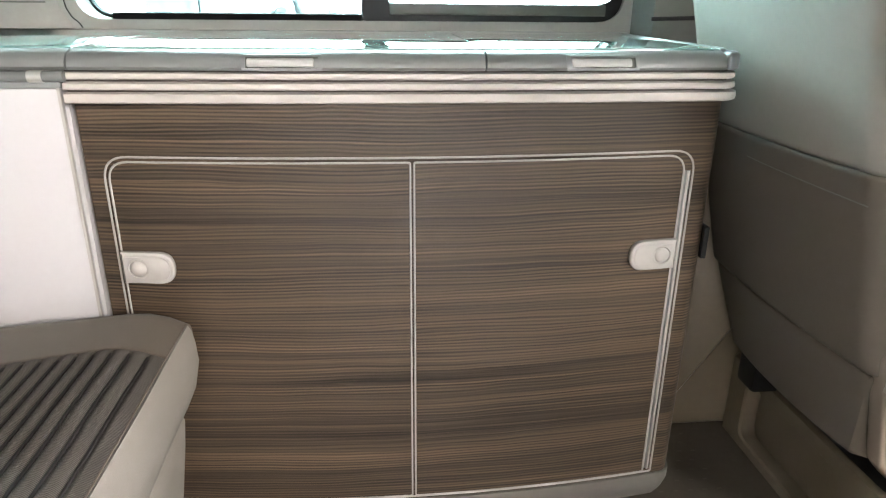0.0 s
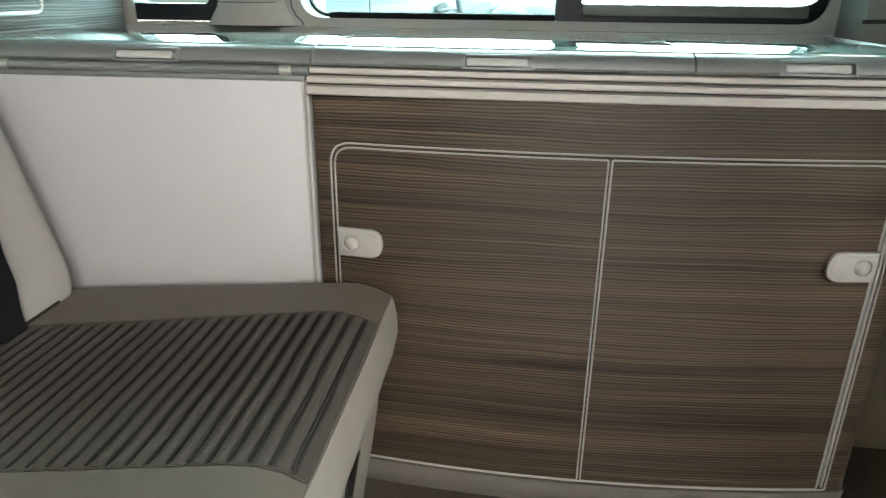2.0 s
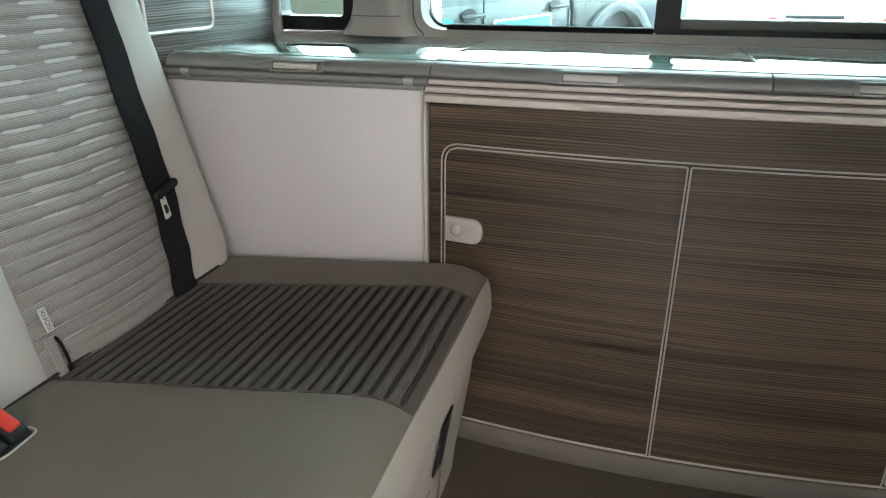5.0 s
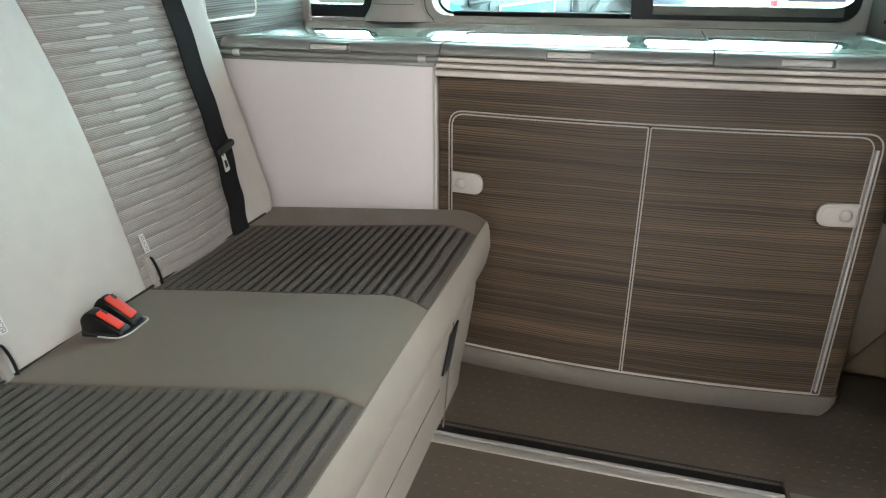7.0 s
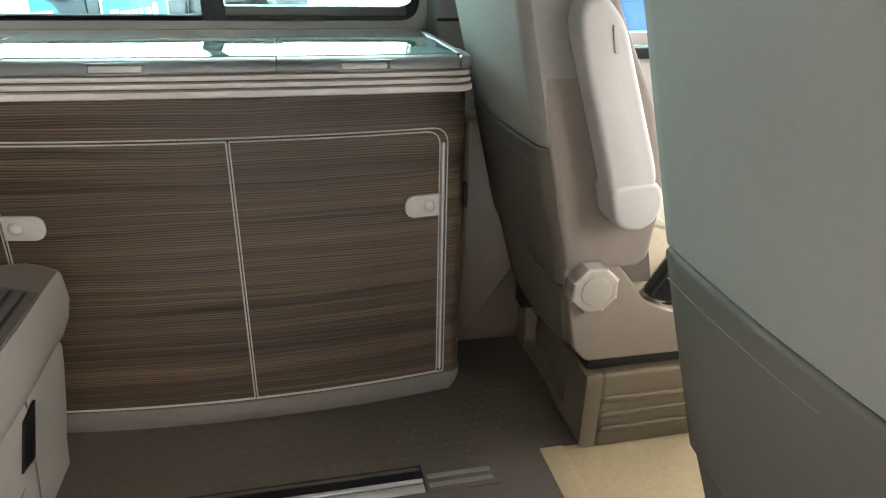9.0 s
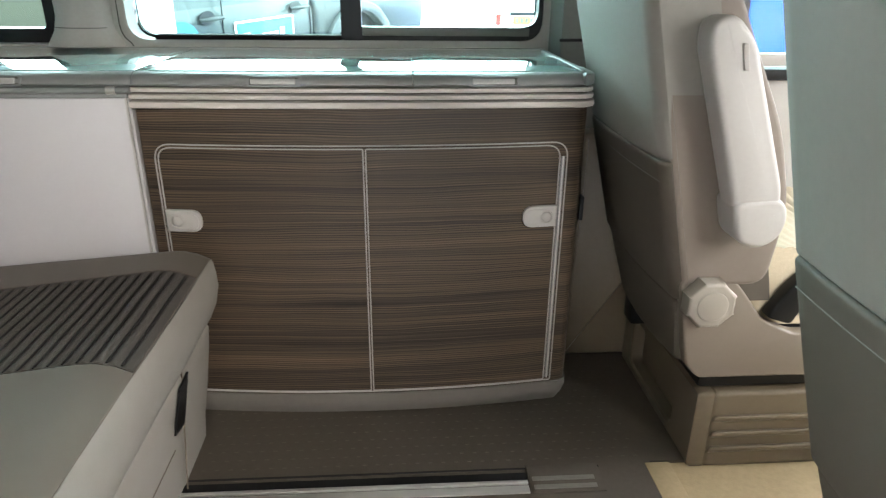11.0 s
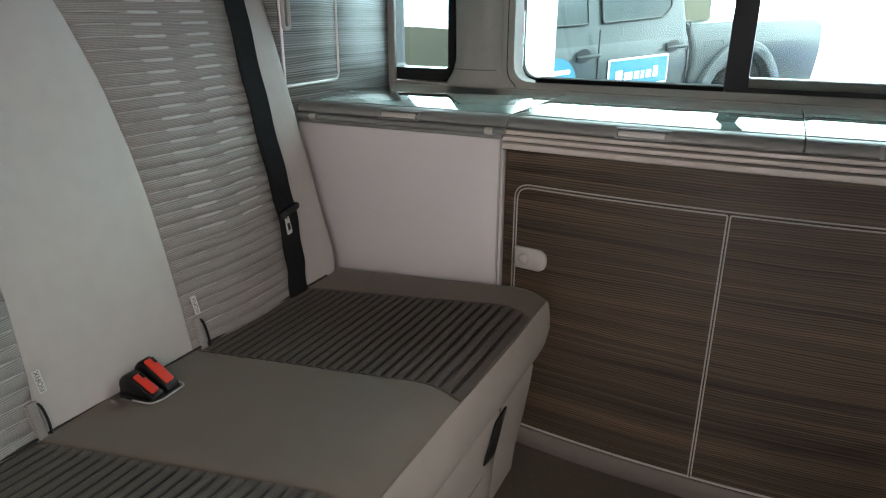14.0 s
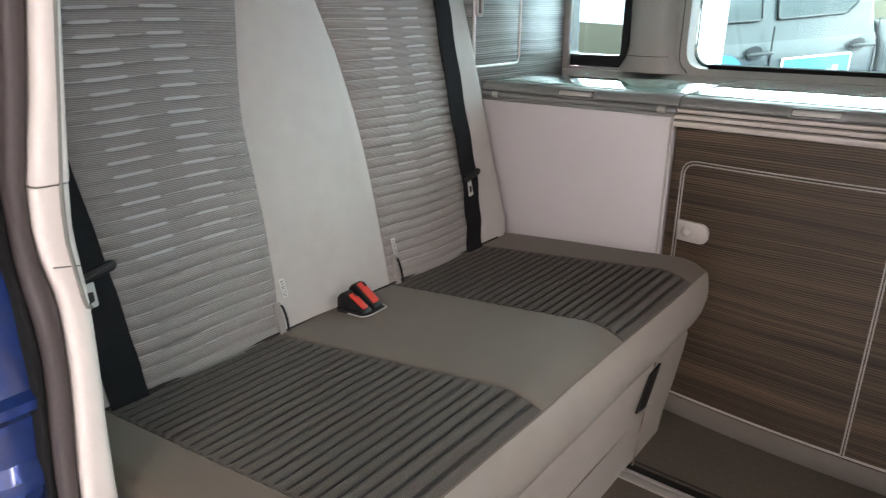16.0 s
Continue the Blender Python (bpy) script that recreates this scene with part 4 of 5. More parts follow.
# stitch lines and woven dashes on the quilting
for cols, seed, right, left in (((-0.404, -0.287), 3.0, BR, CR), ((-0.901, -1.016), 5.0, CL, BL)):
    def face(y, z, lift, seed=seed, right=right, left=left):
        f = (lerp(right, z) - y) / (lerp(right, z) - lerp(left, z))
        return back_pt(y, z, quilt(y, z, seed) + 0.008 * math.sin(math.pi * min(1, max(0, f))) + lift)

    for k in range(-6, 27):
        row = 0.9995 - 0.0205 * k
        if not 0.45 < row < 1.12:
            continue
        at = lambda y: row - 0.0205 * stitch_wave(y, row, seed)
        ys = np.linspace(lerp(right, row) - 0.004, lerp(left, row) + 0.004, 26)
        part("stitch_line", tube([face(y, at(y), 0.0024) for y in ys], 0.0008, 4), M_STITCH, bench)
        for c in cols:
            half = 0.033 + 0.005 * noise.noise((row * 50, c * 9, seed))
            rows = []
            for q in range(11):
                y = c - half + 2 * half * q / 10
                cap = 0.5 if q in (0, 10) else 1.0
                rows.append([face(y, at(y), 0.0051) + Vector((0, 0, e * 0.0025 * cap)) for e in (-1, 0, 1)])
            # rows at or below z 0.63 take the darker dash colour
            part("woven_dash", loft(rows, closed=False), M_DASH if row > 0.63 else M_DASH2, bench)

# maker's-standard tags and slits at the foot of the backrest
for y, z, ys in ((-0.503, 0.507, -0.497), (-0.806, 0.508, -0.815)):
    tg = part("fabric_tag", extrude(rect(y - 0.006, y + 0.006, z - 0.017, z + 0.017), 0.009, 0.0105, lambda u, v, w: tuple(back_pt(u, v, w))), M_TAG, bench, "small white woven tag", smooth=False)
    cu = bpy.data.curves.new("tag_text", "FONT")
    cu.body, cu.size, cu.align_x, cu.align_y = "ISOFIX", 0.0108, "CENTER", "CENTER"
    tx = new("tag_print", cu)
    tx.data.materials.append(M_INK)
    p = back_pt(y, z, 0.0113)
    right_v = Vector((-SL, 0, 1)).normalized()
    up_v = NV.cross(right_v)
    tx.matrix_world = Matrix.Translation(p) @ Matrix((right_v, up_v, NV)).transposed().to_4x4()
    me = bpy.data.meshes.new_from_object(tx.evaluated_get(bpy.context.evaluated_depsgraph_get()))
    mw = tx.matrix_world.copy()
    bpy.data.objects.remove(tx)
    ob = new("tag_print", me)
    ob.parent = tg
    ob.matrix_world = mw
    pts = [back_pt(ys + 0.006 * math.cos(a) - 0.004, 0.452 + 0.028 * math.sin(a), 0.008) for a in np.linspace(-1.4, 1.4, 9)]
    part("slit", ribbon(pts, (0, 1, 0.1), 0.0034, 0.004), M_BLACK, bench, "black anchor slit")
    part("slit_binding", ribbon([back_pt(ys - 0.012, zz, 0.0065) for zz in np.linspace(0.42, 0.485, 5)], (0, 1, 0), 0.018, 0.004), M_BACK, bench, "cloth binding")

# ---- belts ----
def belt(name, label, pts, tongue, tilt, flip=1):
    b = thing(name, pts[-1], label, "seat belt")
    dense = []
    P = [Vector(p) for p in pts]
    for i in range(len(P) - 1):
        for k in range(8):
            dense.append(P[i].lerp(P[i + 1], k / 8))
    dense.append(P[-1])
    dense = [p + NV * 0.0015 * math.sin(i * 0.8) for i, p in enumerate(dense)]
    part("webbing", ribbon(dense, (0, 1, tilt), 0.060, 0.0018), M_BELT, b, "black woven webbing")
    part("webbing_fold", ribbon([p + Vector((0, -0.017 * flip, 0)) + NV * (0.0022 + 0.001 * math.sin(i * 0.5)) for i, p in enumerate(dense[:int(len(dense) * 0.75)])], (0, 1, tilt), 0.022, 0.0014), M_BELT, b, "second lay of the folded webbing")
    t = Vector(tongue)
    side = Vector((0, 1, 0))
    up = (Vector((-SL, 0, 1))).normalized()
    place = lambda u, v, w: tuple(t + side * u + up * v + NV * w)
    part("tongue_slider", extrude(round_poly([(-0.034, -0.009), (0.03, 0.003), (0.034, 0.014), (0.026, 0.019), (-0.034, 0.008)], 0.006), 0.002, 0.016, place, 0.004), M_BLACK, b, "black plastic slider")
    part("tongue_plate", extrude(round_poly([(-0.020 * 1, -0.008), (-0.004, -0.006), (-0.006, -0.042), (-0.022, -0.045)], 0.003), 0.004, 0.0075, place, 0.0008), M_PULL, b, "metal tongue")
    part("tongue_slot", extrude(round_poly([(-0.017, -0.020), (-0.009, -0.020), (-0.010, -0.034), (-0.018, -0.036)], 0.001), 0.0075, 0.0085, place), M_BLACK, b, "dark hole", smooth=False)
    return b


def bp(y, z, d=0.012):
    return back_pt(y, z, d)


belt("seat_belt", "black seat belt lying down the backrest with its tongue", [bp(-0.158, 1.15, 0.02), bp(-0.170, 1.02), bp(-0.183, 0.87), bp(-0.194, 0.72, 0.014), bp(-0.204, 0.60, 0.018), bp(-0.218, 0.50, 0.014), bp(-0.229, 0.425, 0.006)], bp(-0.200, 0.60, 0.014), 0.15)
belt("seat_belt", "black seat belt beside the door jamb with its tongue", [bp(-1.150, 1.15, 0.02), bp(-1.142, 0.9), bp(-1.134, 0.72, 0.016), bp(-1.128, 0.60, 0.018), bp(-1.124, 0.50, 0.014), bp(-1.120, 0.425, 0.006)], bp(-1.122, 0.622, 0.014), -0.1)

# ---- buckles ----
bk = thing("belt_buckles", (-0.81, -0.68, 0.44), "pair of black belt buckles with red buttons", "belt buckle")
A = Matrix.Translation((-0.797, -0.672, 0.442)) @ pose(0, 0, 0, 0, 0, 4).to_3x3().to_4x4() @ Matrix.Scale(0.66, 4)
pb = lambda u, v, w: tuple(A @ Vector((u, v, w)))
part("tray", extrude(round_poly([(-0.06, -0.050), (0.046, -0.054), (0.060, -0.03), (0.060, 0.042), (-0.06, 0.046)], 0.014), -0.012, 0.006, pb, 0.003), M_BLACK, bk, "black moulded tray")
part("rim", tube([Vector(pb(u, v, 0.004)) for u, v in round_poly([(0.0, -0.060), (0.052, -0.057), (0.065, -0.03), (0.065, 0.045), (0.04, 0.05)], [0, 0.012, 0.012, 0.012, 0], 5)], 0.0014, 6), M_DASH, bk, "pale piped rim")
for v, k, half, back in ((-0.027, 1.0, 0.0118, -0.012), (0.021, 1.22, 0.0140, -0.020)):
    prof = [(-0.056, 0.0), (0.046, 0.0), (0.054, 0.006), (0.050, 0.014 * k), (-0.016, 0.052 * k), (-0.036, 0.056 * k), (-0.056, 0.036 * k)]
    hb = part("buckle", extrude(round_poly(prof, [0.002, 0.003, 0.004, 0.006, 0.010, 0.012, 0.012]), v - 0.0195, v + 0.0195, lambda a, b, w: pb(a, w, b), 0.006), M_BLACK, bk, "black buckle housing")
    top = lambda a, b, w: pb(a, b, k * (0.0145 + (0.050 - a) * 0.576) + w)
    bt = part("release_button", extrude(round_poly([(back, v - half), (0.043, v - half), (0.043, v + half), (back, v + half)], 0.004), -0.004, 0.0035, top, 0.0018), M_RED, hb, "red release button")
    part("button_tip", extrude(round_poly([(back + 0.002, v + half * 0.35), (back + 0.016, v + half * 0.35), (back + 0.016, v + half * 0.95), (back + 0.002, v + half * 0.95)], 0.002), 0.003, 0.0042, top), M_BLACK, bt, "black corner mark", smooth=False)


# ---- front seats ----
def finish(st, Y):
    """Seat pad, buckle and pedestal of a front seat."""
    # seat pad with ribs
    rings = []
    for k in range(61):
        x = 0.74 + 0.50 * k / 60
        t = k / 60
        z = 0.485 - 0.01 * t + 0.006 * abs(math.sin(math.pi * x / 0.026)) ** 0.5 - 0.05 * max(0, t - 0.85) ** 2 / 0.0225
        ys = np.linspace(-0.19, 0.23, 15)
        rings.append([(x, Y(y), z + 0.02 * abs((y - 0.02) / 0.21) ** 4) for y in ys] + [(x, Y(0.23), 0.335), (x, Y(-0.19), 0.335)])
    part("seat_pad", loft(rings), M_FRIB, st, "tan ribbed seat pad")
    y0, y1 = sorted((Y(-0.225), Y(-0.192)))
    part("buckle_stalk", extrude(round_poly([(0.805, 0.368), (0.86, 0.35), (0.90, 0.44), (0.872, 0.465), (0.84, 0.43)], 0.012), y0, y1, XYZ, 0.006), M_BLACK, st, "black buckle stalk")
    # pedestal
    y0, y1 = sorted((Y(-0.215), Y(0.252)))
    ped = part("pedestal", box(0.735, 1.2, y0, y1, -0.011, 0.185, 0.012, 3), M_PED, st, "beige metal pedestal")
    a, b = sorted((Y(0.185), Y(-0.10)))
    outer, inner = round_poly(rect(y0, y1, -0.011, 0.185), 0.01, 4), round_poly(rect(a, b, 0.022, 0.150), 0.025, 4)
    bmf = bmesh.new()
    loops = [[bmf.verts.new((x, u, v)) for u, v in poly] for poly, x in ((outer, 0.7345), (outer, 0.708), (offset2d(outer, 0.006), 0.70), (offset2d(inner, -0.004), 0.70), (inner, 0.704), (inner, 0.7345))]
    for p, q in zip(loops, loops[1:] + loops[:1]):
        for k in range(len(outer)):
            j = (k + 1) % len(outer)
            bmf.faces.new((p[k], p[j], q[j], q[k]))
    part("rear_frame", bmf, M_PED, ped, "beige frame round a rear recess")
    for z in (0.035, 0.075, 0.115):
        a, b = sorted((Y(-0.2145), Y(-0.223)))
        part("pedestal_rib", extrude(round_poly([(0.735, z), (1.15, z), (1.15, z + 0.014), (0.742, z + 0.014)], 0.005), a, b, XYZ, 0.003), M_PED, ped)
    part("bracket", box(0.655, 0.72, min(Y(0.10), Y(0.16)), max(Y(0.10), Y(0.16)), 0.18, 0.315, 0.008), M_BLACK, st, "black recliner bracket")
    return st


def front_seat(sy, label):
    """sy: 1 for a seat whose inner side faces the aisle, -1 for its mirror."""
    Y = (lambda y: y) if sy > 0 else (lambda y: -0.857 - y)
    st = thing("front_seat", (0.95, Y(0.02), -0.01), label, "car seat", "front seats")
    rear = lambda z: 0.486 + 0.236 * (0.966 - z)

    def shell(z0, z1, proud, w0, w1, r=0.006, thick=0.12, n=14, sag=0.0):
        rings = []
        zs = [z0 + r * (1 - math.cos(math.pi / 2 * k / 3)) for k in range(4)] + list(np.linspace(z0 + r * 2, z1 - r * 2, n)) + [z1 - r * (1 - math.cos(math.pi / 2 * k / 3)) for k in range(3, -1, -1)]
        for z in zs:
            e = min(z - z0, z1 - z)
            sh = r * (1 - math.sqrt(max(0, 1 - (1 - e / r) ** 2))) if e < r else 0
            f = (z - z0) / (z1 - z0)
            hw = w0 + (w1 - w0) * f
            x = rear(z) - proud + sh
            q = []
            for k in range(29):
                t = -1 + 2 * k / 28
                round_off = 0.016 * max(0, (abs(t) - 0.93) / 0.07) ** 2
                q.append((x - 0.014 * (1 - t * t) + round_off, Y(0.02 + t * hw), z - sag * (1 - t * t)))
            q += [(rear(z) + thick, Y(0.02 + hw), z), (rear(z) + thick, Y(0.02 - hw), z)]
            rings.append(q)
        return loft(rings)

    wt = 0.258 if sy > 0 else 0.275
    wb = 0.236 if sy > 0 else 0.205
    part("backrest", shell(0.688, 1.24, 0.0, 0.240, wt, 0.008, 0.12), M_FSEAT, st, "pale grey padded backrest")
    part("map_pocket", shell(0.404, 0.689, 0.003, wb, 0.240, 0.008, 0.19), M_FSEAT2, st, "taupe seat-back pocket")
    part("pocket_seam", tube([(rear(0.652) - 0.003 - 0.014 * (1 - t * t) + 0.0005, Y(0.02 + t * 0.232), 0.652 + 0.004 * t) for t in np.linspace(-0.95, 0.2, 14)], 0.0012, 6), M_TRIMDK, st, "stitched seam")
    part("lower_cover", shell(0.235, 0.402, -0.004, wb - 0.05, wb, 0.008, 0.12, 8), M_FSEAT2, st, "taupe lower cover")
    if sy > 0:
        side = [(rear(0.44) + 0.012, 0.44), (0.79, 0.44), (0.805, 0.60), (0.765, 0.747), (0.665, 0.94), (0.60, 1.07), (0.545, 1.22), (rear(1.22) + 0.012, 1.22), (rear(0.8) + 0.012, 0.8)]
        part("side_bolster", extrude(round_poly(side, [0.01, 0.04, 0.05, 0.05, 0.05, 0.05, 0.03, 0.02, 0.0]), -0.224, -0.10, XYZ, 0.012), M_FSIDE, st, "padded side bolster")
    part("recliner_gap", box(0.70, 1.2, min(Y(-0.20), Y(0.22)), max(Y(-0.20), Y(0.22)), 0.19, 0.33, 0.01), M_BLACK, st, "black seat frame")
    if sy < 0:
        return finish(st, Y)
    sh = [(0.618, 0.44), (0.632, 0.484), (0.70, 0.482), (0.755, 0.42), (0.80, 0.362), (0.87, 0.330), (1.20, 0.325), (1.20, 0.228), (0.685, 0.228), (0.655, 0.26)]
    y0, y1 = sorted((Y(-0.19), Y(-0.222)))
    part("side_shield", extrude(round_poly(sh, 0.012), y0, y1, XYZ, 0.006), M_SHIELD, st, "beige plastic side shield")
    if sy > 0:
        kn = []
        for k in range(112):
            a = 2 * math.pi * k / 112
            rr = 0.0520 - 0.0058 * abs(math.cos(4 * a)) ** 0.45
            kn.append((0.668 + rr * math.cos(a), 0.416 + rr * math.sin(a)))
        y0, y1 = sorted((Y(-0.223), Y(-0.262)))
        kb = part("recline_knob", extrude(kn, y0, y1, XYZ, 0.006, 4), M_KNOB, st, "beige fluted recline wheel")
        y0, y1 = sorted((Y(-0.2615), Y(-0.265)))
        part("knob_cap", extrude([(0.668 + 0.031 * math.cos(a), 0.416 + 0.031 * math.sin(a)) for a in np.linspace(0, 2 * math.pi, 32, endpoint=False)], y0, y1, XYZ, 0.002), M_KNOB, kb)
        arm = [(0.566, 0.90), (0.568, 0.940), (0.605, 0.950), (0.645, 0.91), (0.738, 0.66), (0.742, 0.605), (0.662, 0.605)]
        y0, y1 = sorted((Y(-0.238), Y(-0.300)))
        # armrest and hinge take a paler colour for light falling on them
        am = part("armrest", extrude(round_poly(arm, [0.02, 0.02, 0.02, 0.03, 0.02, 0.01, 0.01]), y0, y1, XYZ, 0.012, 4), M_PLAST, st, "folded-up padded armrest, paled for the light on it")
        part("release_slot", extrude(round_poly([(0.628, 0.862), (0.637, 0.862), (0.628, 0.905), (0.619, 0.905)], 0.003), -0.3035, -0.2985, XYZ, 0.001), M_TRIM, am, "small pale release button")
        hg = [(0.650, 0.640), (0.742, 0.645), (0.758, 0.61), (0.748, 0.568), (0.712, 0.548), (0.670, 0.562)]
        y0, y1 = sorted((Y(-0.2245), Y(-0.303)))
        part("armrest_hinge", extrude(round_poly(hg, 0.022), y0, y1, XYZ, 0.010, 4), M_PLAST, am, "pale plastic hinge cover")
    return finish(st, Y)


front_seat(1, "pale grey front seat with folded armrest and cream base")
front_seat(-1, "pale grey front seat standing beside the door opening")


# ---- outside ----
GZ = -0.36
structure("ground", box(-60, 60, -60, 90, GZ - 0.3, GZ), M_SHOW, "pale polished showroom floor", "ground")


def wheel(parent, put, s, z, r, w0, w1):
    """A tyre with a rim and spokes, its axis across the car."""
    n = 28
    prof = [(r * 0.62, w0), (r * 0.93, w0), (r, w0 + 0.03), (r, w1 - 0.03), (r * 0.93, w1), (r * 0.62, w1)]
    rings = [[put(s + a * math.cos(2 * math.pi * k / n), b, z + a * math.sin(2 * math.pi * k / n)) for a, b in prof] for k in range(n)]
    bm = bmesh.new()
    vs = [[bm.verts.new(p) for p in ring] for ring in rings]
    for k in range(n):
        for i in range(len(prof)):
            bm.faces.new((vs[k][i], vs[k][(i + 1) % 6], vs[(k + 1) % n][(i + 1) % 6], vs[(k + 1) % n][i]))
    wh = part("wheel", bm, M_TYRE, parent, "black tyre")
    bm = bmesh.new()
    merge(bm, extrude([(s + r * 0.61 * math.cos(2 * math.pi * k / 24), z + r * 0.61 * math.sin(2 * math.pi * k / 24)) for k in range(24)], w0 + 0.03, w1 - 0.03, lambda u, v, w: put(u, w, v)))
    for k in range(5):
        a = 2 * math.pi * k / 5
        c, d = Vector((math.cos(a), math.sin(a))), Vector((-math.sin(a), math.cos(a)))
        q = [c * r * 0.1 + d * 0.03, c * r * 0.58 + d * 0.02, c * r * 0.58 - d * 0.02, c * r * 0.1 - d * 0.03]
        merge(bm, extrude([(s + p.x, z + p.y) for p in q], w0 + 0.01, w0 + 0.04, lambda u, v, w: put(u, w, v)))
    part("rim", bm, M_CHROME, wh, "alloy rim", smooth=False)


def pickup():
    u = Vector((0.532, 0.847, 0)).normalized()
    out = Vector((u.y, -u.x, 0))           # towards the van
    o = Vector((-1.27, 3.78, 0))
    # s along the truck, w inwards from its side, z up; it stands on a slight ramp
    put = lambda s, w, z: tuple(o + u * s - out * w + Vector((0, 0, z + 0.052 * s)))
    tr = thing("pickup_truck", put(0.8, 0.9, GZ), "slate grey double-cab pickup with a cyan sign", "pickup truck")
    body = [(-1.2, -0.02), (-1.2, 0.68), (-0.95, 0.84), (1.19, 0.905), (1.19, -0.12), (-0.2, -0.12), (-0.25, 0.12), (-0.42, 0.38), (-0.6, 0.46), (-0.78, 0.38), (-0.95, 0.12), (-1.0, -0.02)]
    def skin(outline2d, r):
        """A body length whose near side swells to a shoulder and falls in above and below it."""
        bm = extrude(outline2d, 0.0, 1.8, lambda a, b, w: (a, w, b), r, 4)
        for z in (0.1, 0.3, 0.45, 0.56, 0.64, 0.70, 0.75, 0.80, 0.84):
            bmesh.ops.bisect_plane(bm, geom=bm.verts[:] + bm.edges[:] + bm.faces[:], plane_co=(0, 0, z), plane_no=(0, 0, 1))
        for v in bm.verts:
            a, w, b = v.co
            if w < 0.9:
                w += 0.11 * max(0, (b - 0.60) / 0.3) ** 2 + 0.07 * max(0, (0.56 - b) / 0.5) ** 1.5
            v.co = put(a, w, b)
        return bm

    part("cab_body", skin(round_poly(body, 0.03, 3), 0.05), M_GREYCAR, tr, "slate grey cab")
    roof = [(-0.75, 0.72), (0.05, 1.42), (0.85, 1.45), (1.10, 1.38), (1.185, 0.72)]
    part("cab_roof", extrude(round_poly(roof, [0.02, 0.1, 0.1, 0.06, 0.02], 4), 0.06, 1.74, lambda a, b, w: put(a, w + (0.16 * (b - 0.9) if w < 0.9 else -0.16 * (b - 0.9)), b), 0.04, 4), M_GREYCAR, tr, "slate grey roof")
    for q in ([(-0.52, 0.935), (0.055, 0.935), (0.055, 1.33), (-0.02, 1.33)], [(0.20, 0.935), (0.86, 0.945), (0.96, 1.02), (0.93, 1.30), (0.85, 1.34), (0.20, 1.35)]):
        part("side_window", extrude(round_poly(q, [0.02] * 4 if len(q) == 4 else [0.02, 0.06, 0.06, 0.06, 0.03, 0.02], 4), 0.045, 0.09, lambda a, b, w: put(a, w + 0.16 * (b - 0.9), b)), M_CARGLASS, tr, "dark side glass", smooth=False)
        part("window_trim", tube([Vector(put(a, 0.043 + 0.16 * (b - 0.9), b)) for a, b in round_poly(q, 0.02, 3)], 0.008, 6, True), M_BLACK, tr)
    for x in (0.128, 1.13):
        part("door_gap", tube([Vector(put(x + 0.05 * max(0, 0.35 - z) * (1 if x > 1 else 0), -0.001, z)) for z in np.linspace(0.0, 0.89, 10)], 0.006, 6), M_BLACK, tr, "dark shut line")
    flap = round_poly(rect(1.36, 1.60, 0.53, 0.72), 0.03, 4)
    part("fuel_flap", tube([Vector(put(a, 0.001 + 0.11 * max(0, (b - 0.60) / 0.3) ** 2, b)) for a, b in flap], 0.004, 6, True), M_BLACK, tr, "outline of the fuel flap")
    for h in (0.0, 0.968):
        hd = part("door_handle", tube([Vector(put(h - 0.11, -0.03, 0.705)), Vector(put(h - 0.09, -0.045, 0.71)), Vector(put(h + 0.09, -0.045, 0.712)), Vector(put(h + 0.11, -0.03, 0.71))], 0.014, 8), M_HANDLE, tr, "metallic door handle")
        cup = [(h - 0.02 + 0.075 * math.cos(a), 0.715 + 0.05 * math.sin(a)) for a in np.linspace(0, 2 * math.pi, 20, endpoint=False)]
        part("handle_cup", extrude(cup, -0.004, 0.002, lambda a, b, w: put(a, w, b)), M_BLACK, hd, "dark handle recess", smooth=False)
    # bed with its arch
    bed = [(1.215, -0.05), (1.215, 0.872), (3.02, 0.845), (3.09, 0.78), (3.09, 0.05), (2.48, 0.02)]
    arch = [(1.84 + 0.52 * math.cos(a), 0.02 + 0.60 * math.sin(a)) for a in np.linspace(0.0, math.pi, 15)]
    part("cargo_bed", skin(bed + arch, 0.04), M_GREYCAR, tr, "slate grey cargo bed")
    fl = [(1.84 + 0.64 * math.cos(a), 0.0 + 0.70 * math.sin(a)) for a in np.linspace(0.0, math.pi, 19)]
    fi = [(1.84 + 0.52 * math.cos(a), 0.0 + 0.61 * math.sin(a)) for a in np.linspace(math.pi, 0.0, 19)]
    part("wheel_arch", extrude(fl + fi, -0.05, 0.04, lambda a, b, w: put(a, w, b), 0.012), M_GREYCAR, tr, "flared wheel arch")
    part("arch_liner", extrude([(1.84 + 0.54 * math.cos(a), 0.0 + 0.62 * math.sin(a)) for a in np.linspace(0, math.pi, 15)], 0.08, 0.5, lambda a, b, w: put(a, w, b)), M_BLACK, tr, "black arch liner")
    wheel(tr, put, 1.84, GZ + 0.43, 0.40, 0.02, 0.28)
    wheel(tr, put, -0.60, GZ + 0.43, 0.38, 0.02, 0.28)
    part("tail_lamp", extrude(round_poly(rect(3.075, 3.10, 0.55, 0.74), 0.01), 0.03, 0.12, lambda a, b, w: put(a, w, b), 0.01), M_LAMP, tr, "red tail lamp")
    part("load_board", extrude(rect(1.22, 1.95, 0.60, 1.5), 0.45, 0.6, lambda a, b, w: put(a, w, b)), M_CARD, tr, "pale yellow board in the bed", smooth=False)
